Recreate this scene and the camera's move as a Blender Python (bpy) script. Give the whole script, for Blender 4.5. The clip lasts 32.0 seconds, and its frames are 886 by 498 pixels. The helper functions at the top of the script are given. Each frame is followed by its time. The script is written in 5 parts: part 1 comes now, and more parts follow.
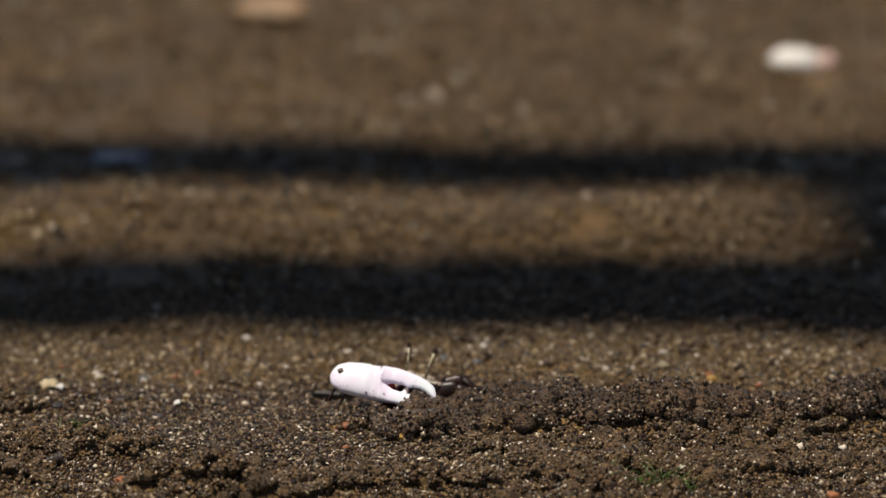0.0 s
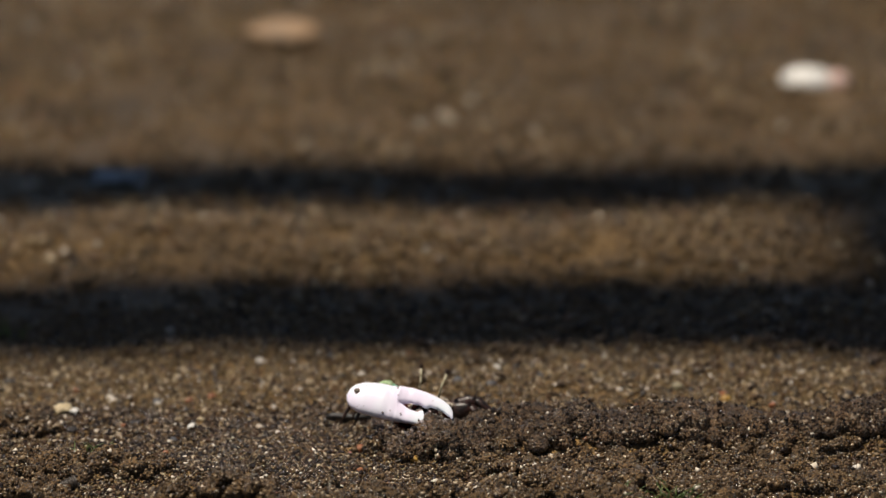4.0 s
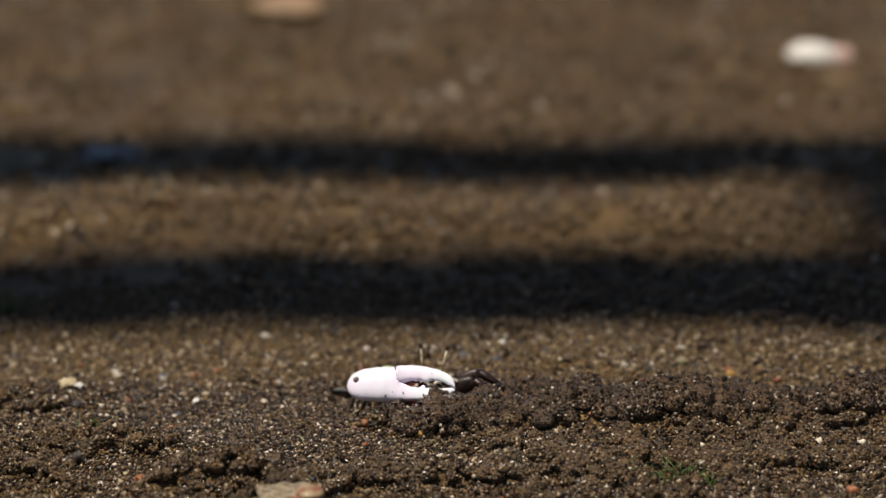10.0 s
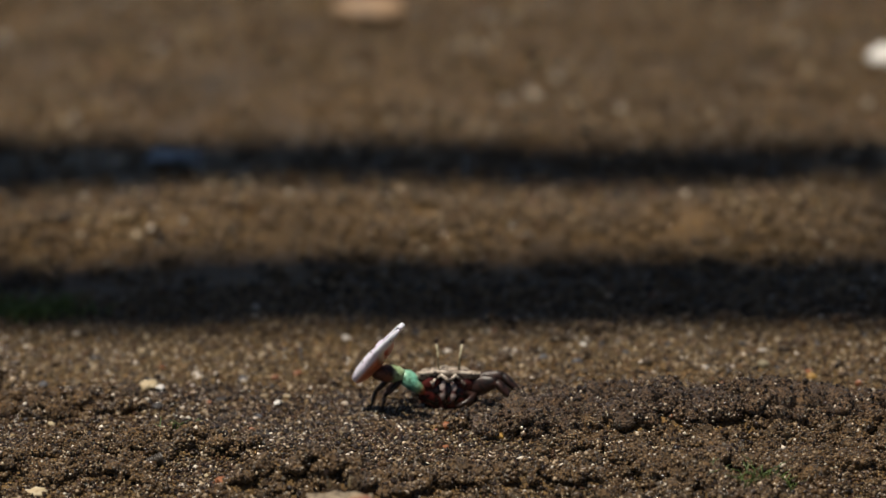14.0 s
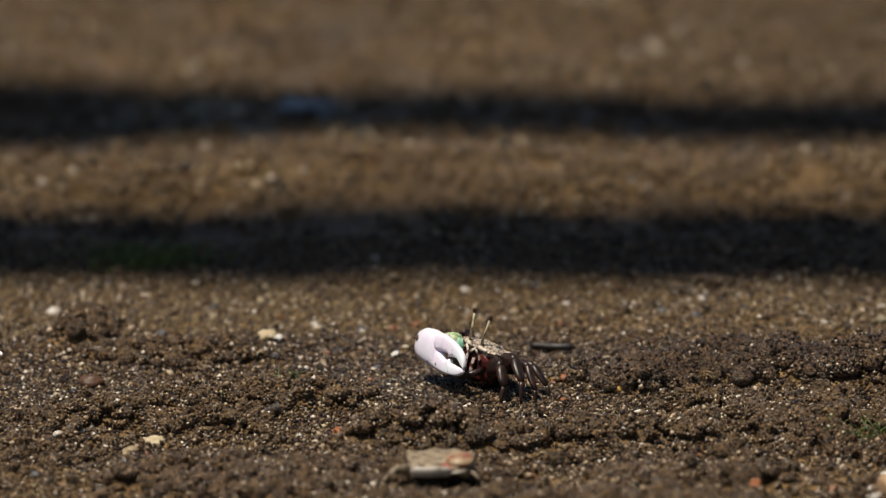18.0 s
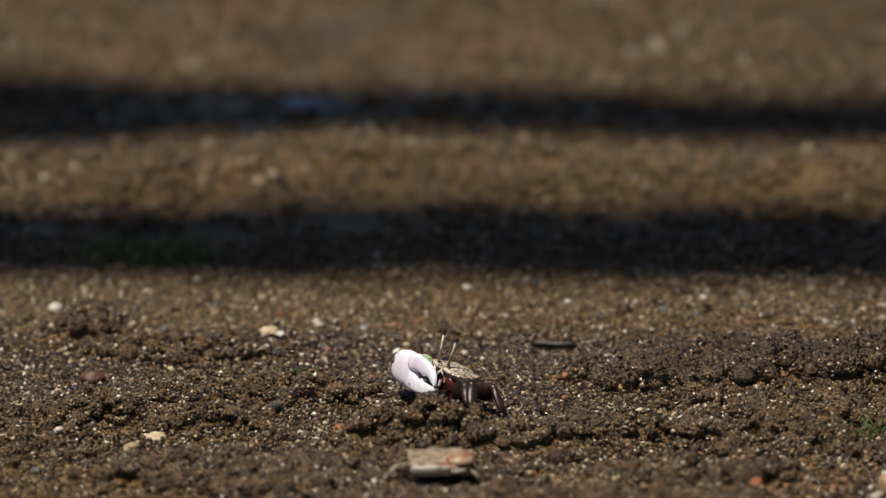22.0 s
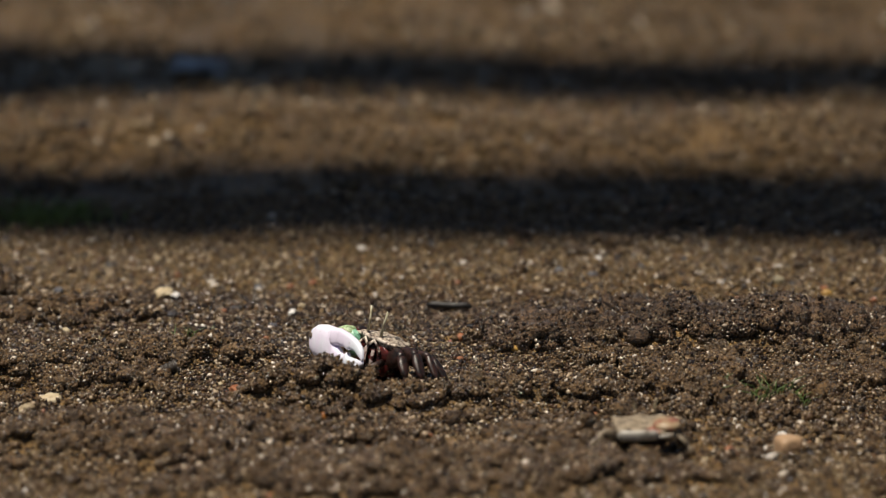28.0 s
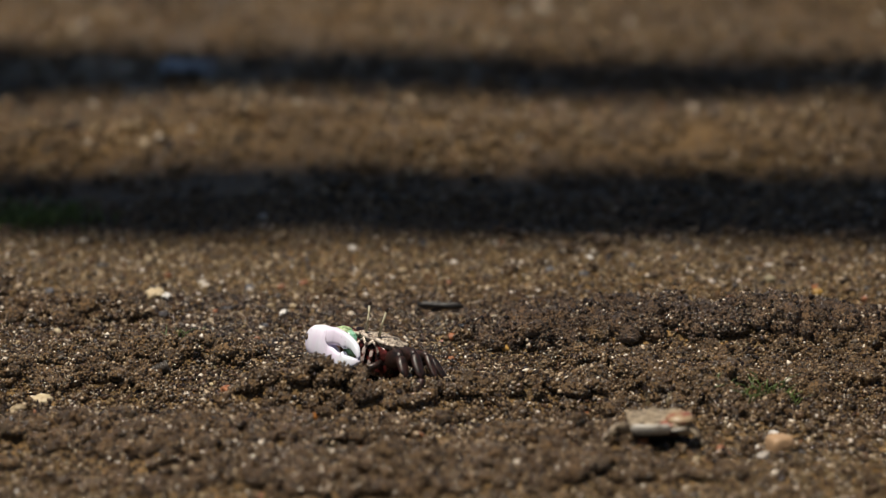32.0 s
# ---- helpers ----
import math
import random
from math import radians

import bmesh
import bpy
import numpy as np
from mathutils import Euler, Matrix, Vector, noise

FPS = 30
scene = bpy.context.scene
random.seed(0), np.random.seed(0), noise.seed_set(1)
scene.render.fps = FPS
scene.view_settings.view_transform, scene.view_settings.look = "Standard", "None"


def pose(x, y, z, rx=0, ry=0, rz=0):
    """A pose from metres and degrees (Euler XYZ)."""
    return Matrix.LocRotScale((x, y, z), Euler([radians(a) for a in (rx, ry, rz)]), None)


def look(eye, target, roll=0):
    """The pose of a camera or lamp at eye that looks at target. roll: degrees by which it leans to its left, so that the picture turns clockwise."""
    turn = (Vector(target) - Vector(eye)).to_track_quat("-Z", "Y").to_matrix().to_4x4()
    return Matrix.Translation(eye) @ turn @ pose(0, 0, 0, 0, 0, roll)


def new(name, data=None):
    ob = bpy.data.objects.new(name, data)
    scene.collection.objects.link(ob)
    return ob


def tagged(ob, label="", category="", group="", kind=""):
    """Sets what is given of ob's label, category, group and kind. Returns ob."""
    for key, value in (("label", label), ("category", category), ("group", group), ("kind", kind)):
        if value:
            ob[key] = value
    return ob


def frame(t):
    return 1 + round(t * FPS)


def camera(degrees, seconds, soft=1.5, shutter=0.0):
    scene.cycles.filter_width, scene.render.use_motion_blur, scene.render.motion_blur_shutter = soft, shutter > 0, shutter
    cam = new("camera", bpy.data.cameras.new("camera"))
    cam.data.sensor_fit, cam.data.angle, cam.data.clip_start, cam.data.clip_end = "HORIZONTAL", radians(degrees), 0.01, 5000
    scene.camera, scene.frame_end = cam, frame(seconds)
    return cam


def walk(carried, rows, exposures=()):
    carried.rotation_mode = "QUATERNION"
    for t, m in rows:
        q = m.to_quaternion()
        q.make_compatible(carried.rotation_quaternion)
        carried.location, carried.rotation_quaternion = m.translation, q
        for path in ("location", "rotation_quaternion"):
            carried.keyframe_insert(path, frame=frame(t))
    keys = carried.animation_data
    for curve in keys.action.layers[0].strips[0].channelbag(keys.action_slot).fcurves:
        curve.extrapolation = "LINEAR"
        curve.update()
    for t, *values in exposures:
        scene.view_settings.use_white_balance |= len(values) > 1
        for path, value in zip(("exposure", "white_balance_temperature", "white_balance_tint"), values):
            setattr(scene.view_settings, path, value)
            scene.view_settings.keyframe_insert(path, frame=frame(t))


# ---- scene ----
EYE = (0.014, -2.62755, 0.70405)
cam = camera(5.5, 32.0, soft=1.0)
cam.data.dof.use_dof = True
cam.data.dof.focus_distance = 2.666
cam.data.dof.aperture_fstop = 10.0
PATH = (
    (0, 0.03490, 0.19430, -0.226), (0.5, 0.03315, 0.19673, -0.224), (1, 0.03163, 0.20602, -0.251), (1.5, 0.03091, 0.21662, -0.310),
    (2, 0.03022, 0.21711, -0.435), (2.5, 0.03026, 0.21064, -0.622), (3, 0.03058, 0.20043, -0.684), (3.5, 0.03146, 0.22499, -0.565),
    (5.5, 0.02974, 0.20552, -0.892), (6, 0.03062, 0.19904, -0.940), (6.5, 0.03122, 0.18474, -0.769), (7, 0.03186, 0.15585, -0.756),
    (7.5, 0.03230, 0.13216, -0.708), (8, 0.03053, 0.14214, -0.734), (8.5, 0.02915, 0.15304, -0.723), (9, 0.03001, 0.16718, -0.626),
    (9.5, 0.03027, 0.17945, -0.650), (10, 0.02917, 0.19011, -0.577), (10.5, 0.02867, 0.19285, -0.628), (11, 0.02723, 0.19508, -0.638),
    (11.5, 0.02436, 0.19510, -0.665), (12, 0.02213, 0.19509, -0.606), (12.5, 0.02016, 0.19922, -0.514), (13, 0.01494, 0.20278, -0.518),
    (13.5, 0.00720, 0.19966, -0.560), (14, 0.00364, 0.19451, -0.652), (14.5, 0.00339, 0.19733, -0.653), (16.5, 0.00055, 0.19191, -0.582),
    (17, -0.00621, 0.16772, -0.618), (17.5, -0.02158, 0.14661, -0.458), (18, -0.03315, 0.13400, -0.269), (18.5, -0.03644, 0.12739, -0.148),
    (19, -0.03502, 0.12756, -0.066), (19.5, -0.03098, 0.13339, 0.041), (20, -0.02806, 0.13946, 0.124), (20.5, -0.02896, 0.13766, 0.008),
    (21, -0.03107, 0.14071, -0.041), (21.5, -0.03280, 0.13952, -0.058), (22, -0.03364, 0.13086, -0.033), (22.5, -0.03450, 0.11980, 0.048),
    (23, -0.03410, 0.10649, 0.033), (23.5, -0.02805, 0.08846, 0.042), (24, -0.01928, 0.07953, -0.007), (24.5, -0.01609, 0.07845, -0.062),
    (26.5, -0.01759, 0.07554, -0.081), (27, -0.01158, 0.07684, -0.034), (27.5, -0.00367, 0.08005, 0.001), (28, -0.00105, 0.08335, 0.102),
    (28.5, -0.00038, 0.08410, 0.123), (29, 0.00103, 0.07760, 0.032), (29.5, 0.00224, 0.06788, -0.030), (30, 0.00220, 0.06211, -0.025),
    (30.5, 0.00137, 0.07003, -0.030), (31, 0.00194, 0.07650, 0.021), (31.5, 0.00242, 0.08138, 0.003), (32, 0.00170, 0.08322, -0.023),
)
walk(cam, [(t, look(EYE, (x, y, 0.0), roll)) for t, x, y, roll in PATH],
     exposures=((0.0, 0.0), (16.5, 0.0), (18.0, 0.08), (32.0, 0.08)))

# ---- world, sun ----
SUN = Vector((-0.25, -0.19, 0.95)).normalized()
sky_world = bpy.data.worlds.new("sky")
scene.world = sky_world
sky_world.use_nodes = True
wn = sky_world.node_tree
sky = wn.nodes.new("ShaderNodeTexSky")
sky.sky_type, sky.sun_disc = "NISHITA", False
sky.sun_elevation = math.asin(SUN.z)
sky.sun_rotation = math.atan2(SUN.x, SUN.y)
wn.links.new(sky.outputs[0], wn.nodes["Background"].inputs[0])
wn.nodes["Background"].inputs[1].default_value = 0.03
sun_data = bpy.data.lights.new("sun", "SUN")
sun_data.energy, sun_data.angle, sun_data.color = 4.8, radians(0.53), (1.0, 0.888, 0.745)
sun_lamp = new("sun", sun_data)
sun_lamp.matrix_world = look(SUN * 20, (0, 0, 0))


# ---- materials ----
def nodes_of(name, rough=0.5, spec=0.5):
    m = bpy.data.materials.new(name)
    m.use_nodes = True
    b = m.node_tree.nodes["Principled BSDF"]
    b.inputs["Roughness"].default_value = rough
    b.inputs["Specular IOR Level"].default_value = spec
    return m, m.node_tree, b


def ramp(nt, src, stops, mode="LINEAR"):
    r = nt.nodes.new("ShaderNodeValToRGB")
    r.color_ramp.interpolation = mode
    e = r.color_ramp.elements
    while len(e) < len(stops):
        e.new(0.5)
    for el, (pos, col) in zip(e, stops):
        el.position, el.color = pos, (*col, 1)
    nt.links.new(src, r.inputs[0])
    return r.outputs[0]


def tex(nt, kind, size, detail=2.0, out=0, **more):
    """A noise or voronoi texture whose features are about size metres wide, in object space."""
    tc = nt.nodes.new("ShaderNodeTexCoord")
    n = nt.nodes.new(kind)
    nt.links.new(tc.outputs["Object"], n.inputs["Vector"])
    n.inputs["Scale"].default_value = 1.0 / size
    if "Detail" in n.inputs:
        n.inputs["Detail"].default_value = detail
    return n.outputs[out]


NOISE, VORO = "ShaderNodeTexNoise", "ShaderNodeTexVoronoi"


def mixc(nt, fac, a, b, mode="MIX"):
    m = nt.nodes.new("ShaderNodeMix")
    m.data_type, m.blend_type = "RGBA", mode
    for sock, v in ((m.inputs[0], fac), (m.inputs[6], a), (m.inputs[7], b)):
        if isinstance(v, (int, float)):
            sock.default_value = v
        elif isinstance(v, tuple):
            sock.default_value = (*v, 1)
        else:
            nt.links.new(v, sock)
    return m.outputs[2]


def bump(nt, b, height, strength, dist):
    n = nt.nodes.new("ShaderNodeBump")
    n.inputs["Strength"].default_value, n.inputs["Distance"].default_value = strength, dist
    nt.links.new(height, n.inputs["Height"])
    nt.links.new(n.outputs[0], b.inputs["Normal"])


def red_of(nt, src):
    s = nt.nodes.new("ShaderNodeSeparateColor")
    nt.links.new(src, s.inputs[0])
    return s.outputs[0]


def sand_material(name, dry, wet=None, rough=0.4, size=0.0007, islands=False, film=0.0):
    """Sand of single grains; where the mesh says so, the darker colours, for wet sand and for shade between pellets;
    each lump of a heap a little lighter or darker.
    """
    m, nt, b = nodes_of(name, rough, 0.5)
    cell = red_of(nt, tex(nt, VORO, size, out=1))

    def grains(c):
        return ramp(nt, cell, ((0.0, c[0]), (0.5, c[1]), (0.88, c[2]), (0.97, tuple(v * 2.2 for v in c[2]))))
    col = grains(dry)
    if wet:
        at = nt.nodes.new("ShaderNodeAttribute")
        at.attribute_name = "damp_dark"
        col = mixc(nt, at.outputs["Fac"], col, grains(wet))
    if not islands:
        patch = ramp(nt, tex(nt, NOISE, 0.02, 5), ((0.3, (0.68, 0.67, 0.66)), (0.7, (1.25, 1.2, 1.13))))
        wide = ramp(nt, tex(nt, NOISE, 0.06, 4), ((0.36, (0.76, 0.77, 0.80)), (0.64, (1.2, 1.17, 1.08))))
        col = mixc(nt, 1.0, mixc(nt, 1.0, col, patch, "MULTIPLY"), wide, "MULTIPLY")
    else:
        g = nt.nodes.new("ShaderNodeNewGeometry")
        each = ramp(nt, g.outputs["Random Per Island"], ((0.0, (0.75, 0.76, 0.79)), (0.5, (1.0, 0.98, 0.97)), (1.0, (1.32, 1.25, 1.14))))
        col = mixc(nt, 1.0, col, each, "MULTIPLY")
    nt.links.new(col, b.inputs["Base Color"])
    nt.links.new(ramp(nt, cell, ((0.0, (rough + 0.2,) * 3), (1.0, (max(0.06, rough - 0.2),) * 3))), b.inputs["Roughness"])
    bump(nt, b, tex(nt, VORO, size, out=0), 0.9, size)
    b.inputs["Coat Weight"].default_value, b.inputs["Coat Roughness"].default_value = film, 0.12
    nt.links.new(b.inputs["Normal"].links[0].from_socket, b.inputs["Coat Normal"])
    return m


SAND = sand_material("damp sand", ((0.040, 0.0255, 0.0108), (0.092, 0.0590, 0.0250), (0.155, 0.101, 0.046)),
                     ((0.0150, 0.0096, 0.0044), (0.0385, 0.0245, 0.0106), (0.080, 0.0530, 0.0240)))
PELLET = sand_material("wet sand pellets", ((0.0095, 0.0061, 0.0039), (0.024, 0.0153, 0.0090), (0.060, 0.040, 0.024)), rough=0.3, size=0.00055, islands=True, film=0.7)
CLOD = sand_material("damp brown sand pellets", ((0.012, 0.0076, 0.0041), (0.030, 0.0190, 0.0097), (0.068, 0.045, 0.0235)), rough=0.34, size=0.00055, islands=True, film=0.4)
LUMP = sand_material("brown sand lumps", ((0.016, 0.0108, 0.0058), (0.044, 0.0290, 0.0140), (0.095, 0.065, 0.034)), rough=0.4, islands=True)


def island_material(name, stops, rough=0.3, spec=0.5):
    m, nt, b = nodes_of(name, rough, spec)
    g = nt.nodes.new("ShaderNodeNewGeometry")
    col = ramp(nt, g.outputs["Random Per Island"], stops, "CONSTANT")
    var = ramp(nt, tex(nt, NOISE, 0.0012, 3), ((0.3, (0.75, 0.75, 0.75)), (0.7, (1.15, 1.15, 1.15))))
    nt.links.new(mixc(nt, 1.0, col, var, "MULTIPLY"), b.inputs["Base Color"])
    return m


GRAIN = island_material("wet sand grains", ((0.0, (0.015, 0.0100, 0.0068)), (0.22, (0.036, 0.0225, 0.0125)), (0.44, (0.062, 0.034, 0.019)), (0.56, (0.076, 0.051, 0.027)), (0.72, (0.12, 0.079, 0.042)),
                                            (0.83, (0.10, 0.084, 0.070)), (0.88, (0.20, 0.150, 0.096)), (0.945, (0.36, 0.29, 0.21)), (0.983, (0.62, 0.55, 0.47))), 0.16, 0.7)
CRUMB = island_material("dark wet crumbs", ((0.0, (0.013, 0.0090, 0.0066)), (0.26, (0.034, 0.0215, 0.0132)), (0.54, (0.062, 0.038, 0.0225)), (0.76, (0.10, 0.067, 0.039)),
                                            (0.89, (0.17, 0.13, 0.09)), (0.955, (0.36, 0.30, 0.23)), (0.985, (0.62, 0.56, 0.48))), 0.16, 0.7)
CLOD_GRAIN = island_material("brown damp grains", ((0.0, (0.019, 0.0125, 0.0083)), (0.15, (0.054, 0.0335, 0.0175)), (0.38, (0.088, 0.054, 0.027)), (0.60, (0.125, 0.081, 0.041)), (0.78, (0.11, 0.090, 0.070)),
                                                   (0.84, (0.20, 0.142, 0.083)), (0.93, (0.36, 0.28, 0.19)), (0.98, (0.6, 0.53, 0.44))), 0.18, 0.7)
DRY_GRAIN = island_material("dry sand grains", ((0.0, (0.022, 0.017, 0.012)), (0.17, (0.072, 0.046, 0.021)), (0.36, (0.11, 0.062, 0.029)), (0.46, (0.125, 0.086, 0.038)), (0.7, (0.17, 0.118, 0.057)),
                                               (0.82, (0.14, 0.115, 0.09)), (0.87, (0.25, 0.185, 0.105)), (0.94, (0.42, 0.34, 0.23)), (0.985, (0.62, 0.56, 0.48))), 0.22)
GRIT = island_material("small stones", ((0.0, (0.025, 0.023, 0.025)), (0.36, (0.08, 0.055, 0.032)), (0.62, (0.13, 0.095, 0.055)), (0.76, (0.22, 0.085, 0.035)),
                                        (0.83, (0.26, 0.20, 0.13)), (0.95, (0.5, 0.44, 0.36))), 0.3)


def stone_material(name, col, col2, size=0.002, rough=0.5, relief=0.0003):
    m, nt, b = nodes_of(name, rough, 0.4)
    a = tex(nt, NOISE, size, 6)
    nt.links.new(ramp(nt, a, ((0.3, col2), (0.62, col))), b.inputs["Base Color"])
    bump(nt, b, tex(nt, NOISE, size * 0.4, 5), 0.6, relief)
    return m


# ---- ground ----
rng = np.random.default_rng(7)
TABLE = rng.random((256, 256))


def vnoise(x, y, size, seed=0):
    x, y = x / size + 37.3 * seed + 1000, y / size + 71.7 * seed + 1000
    i, j = np.floor(x).astype(int), np.floor(y).astype(int)
    fx, fy = x - i, y - j
    fx, fy = fx * fx * (3 - 2 * fx), fy * fy * (3 - 2 * fy)
    a, b_ = TABLE[i % 256, j % 256], TABLE[(i + 1) % 256, j % 256]
    c, d = TABLE[i % 256, (j + 1) % 256], TABLE[(i + 1) % 256, (j + 1) % 256]
    return (a * (1 - fx) + b_ * fx) * (1 - fy) + (c * (1 - fx) + d * fx) * fy


# heaps of feeding pellets: x, y, half width, half depth, height
HEAPS = ((0.010, -0.024, 0.012, 0.005, 0.0030), (0.0275, -0.0215, 0.008, 0.005, 0.0042), (0.072, -0.019, 0.022, 0.011, 0.0066), (0.098, -0.017, 0.020, 0.012, 0.0086), (0.122, -0.018, 0.024, 0.011, 0.0080), (0.160, -0.015, 0.028, 0.013, 0.0072),
         (0.046, -0.016, 0.014, 0.008, 0.0046), (0.030, -0.030, 0.018, 0.007, 0.0024), (-0.047, -0.094, 0.013, 0.0062, 0.0085), (-0.034, -0.096, 0.012, 0.0058, 0.0124), (-0.018, -0.096, 0.012, 0.0060, 0.0096),
         (0.020, -0.090, 0.030, 0.010, 0.0050), (0.060, -0.080, 0.030, 0.010, 0.0050), (0.110, -0.072, 0.035, 0.011, 0.0044),
         (-0.137, 0.024, 0.011, 0.009, 0.0078), (-0.110, 0.006, 0.026, 0.012, 0.0024), (-0.078, -0.046, 0.030, 0.011, 0.0042), (-0.115, -0.070, 0.04, 0.018, 0.0038),
         (-0.060, 0.235, 0.080, 0.026, 0.0060), (-0.125, 0.225, 0.040, 0.026, 0.0065), (0.110, 0.225, 0.070, 0.026, 0.0060), (0.030, 0.215, 0.090, 0.016, 0.0045),
         (-0.07, -0.13, 0.06, 0.018, 0.004), (0.04, -0.132, 0.03, 0.010, 0.0030), (0.0, -0.17, 0.08, 0.02, 0.004))


def smooth(a, b_, v):
    t = np.clip((v - a) / (b_ - a), 0, 1)
    return t * t * (3 - 2 * t)


def heaped(x, y):
    h = np.zeros_like(x)
    r = np.zeros_like(x)
    for cx, cy, rx, ry, hh in HEAPS:
        wx = (vnoise(x, y, 0.022, 5) - 0.5) * 0.016
        q = ((x - cx + wx) / rx) ** 2 + ((y - cy + wx) / ry) ** 2
        g = np.exp(-q)
        h = np.maximum(h, hh * g)
        r = np.maximum(r, smooth(0.12, 0.6, g))
    return h, r


def roughness_at(x, y):
    _, r = heaped(x, y)
    near = (0.72 - 0.44 * smooth(-0.098, -0.118, y)) * np.maximum(smooth(-0.055, -0.08, y), smooth(0.004, -0.03, y) * smooth(0.005, 0.05, x))
    far = 0.26 * smooth(0.055, 0.09, y) * smooth(0.0, 0.05, x) + 0.5 * smooth(0.12, 0.2, y)
    patch = smooth(0.35, 0.65, vnoise(x, y, 0.03, 9))
    return np.clip(np.maximum(r, np.maximum(near, far) * (0.35 + 0.65 * patch)), 0.06, 1)


def wet_at(x, y):
    """Fine wet sand, darker than the flat behind it."""
    return smooth(0.042, 0.018, y + 0.03 * (vnoise(x, y, 0.03, 13) - 0.5)) * (1 - 0.6 * smooth(-0.1, -0.12, y))


def height(x, y):
    x, y = np.asarray(x, float), np.asarray(y, float)
    fade = np.exp(-((np.hypot(x, y - 0.1) / 3.0) ** 2))
    h, _ = heaped(x, y)
    rho = roughness_at(x, y)
    z = h + (vnoise(x, y, 0.09, 1) - 0.5) * 0.004 + (vnoise(x, y, 0.03, 2) - 0.5) * 0.0022
    z += rho * (1 - 0.55 * smooth(0.1, 0.16, y)) * ((vnoise(x, y, 0.0075, 3) - 0.5) * 0.0036 + (vnoise(x, y, 0.0038, 4) - 0.5) * 0.0024)
    z += (vnoise(x, y, 0.0019, 6) - 0.5) * 0.0006
    return z * fade - 0.001


def height_at(x, y):
    return float(height(np.array([x]), np.array([y]))[0])


def mesh_object(name, verts, faces, material, smooth_shade=True):
    me = bpy.data.meshes.new(name)
    n = faces.shape[1]
    me.vertices.add(len(verts))
    me.vertices.foreach_set("co", np.ascontiguousarray(verts, np.float32).ravel())
    me.loops.add(faces.size)
    me.loops.foreach_set("vertex_index", np.ascontiguousarray(faces, np.int32).ravel())
    me.polygons.add(len(faces))
    me.polygons.foreach_set("loop_start", np.arange(0, faces.size, n, dtype=np.int32))
    me.polygons.foreach_set("loop_total", np.full(len(faces), n, np.int32))
    me.update(calc_edges=True)
    if smooth_shade:
        me.polygons.foreach_set("use_smooth", np.ones(len(faces), bool))
    me.materials.append(material)
    return new(name, me)


def lines(a, b_, step, lo, hi, grow=1.06, last=0.0):
    """Grid lines: even between a and b_, then widening out to lo and hi."""
    mid = list(np.arange(a, b_, step))
    out, s, v = [], step, mid[-1]
    while v < hi:
        if not (last and v < last):
            s *= grow
        else:
            s = min(s * 1.01, 0.0026)
        v += s
        out.append(v)
    back, s, v = [], step, a
    while v > lo:
        s *= grow
        v -= s
        back.append(v)
    return np.array(back[::-1] + mid + out)


def make_ground():
    gx = lines(-0.20, 0.20, 0.0013, -400, 400, 1.12)
    gy = lines(-0.23, 0.11, 0.0012, -400, 400, 1.12, last=0.72)
    X, Y = np.meshgrid(gx, gy)
    Z = height(X, Y)
    nx, ny = len(gx), len(gy)
    idx = np.arange(nx * ny).reshape(ny, nx)
    faces = np.stack([idx[:-1, :-1], idx[:-1, 1:], idx[1:, 1:], idx[1:, :-1]], -1).reshape(-1, 4)
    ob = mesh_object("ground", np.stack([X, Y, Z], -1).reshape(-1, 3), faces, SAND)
    damp_dark = ob.data.attributes.new("damp_dark", "FLOAT", "POINT")
    # Colour darkens where wet, for shade among heaped pellets, and everywhere past y 0.16.
    damp_dark.data.foreach_set("value", np.maximum(np.maximum(0.6 * smooth(0.25, 0.6, roughness_at(X, Y)), 0.4 * wet_at(X, Y)), smooth(0.11, 0.16, Y)).ravel().astype(np.float32))
    return tagged(ob, "brown damp gritty sand flat with low ridges", "ground", kind="structure")


def ball(sub):
    bm = bmesh.new()
    bmesh.ops.create_icosphere(bm, subdivisions=sub, radius=1)
    v = np.array([p.co for p in bm.verts])
    f = np.array([[p.index for p in q.verts] for q in bm.faces])
    bm.free()
    return v, f


def turned(n):
    q = rng.normal(size=(n, 4))
    q /= np.linalg.norm(q, axis=1, keepdims=True)
    w, x, y, z = q.T
    return np.stack([np.stack([1 - 2 * (y * y + z * z), 2 * (x * y - w * z), 2 * (x * z + w * y)], -1),
                     np.stack([2 * (x * y + w * z), 1 - 2 * (x * x + z * z), 2 * (y * z - w * x)], -1),
                     np.stack([2 * (x * z - w * y), 2 * (y * z + w * x), 1 - 2 * (x * x + y * y)], -1)], 1)


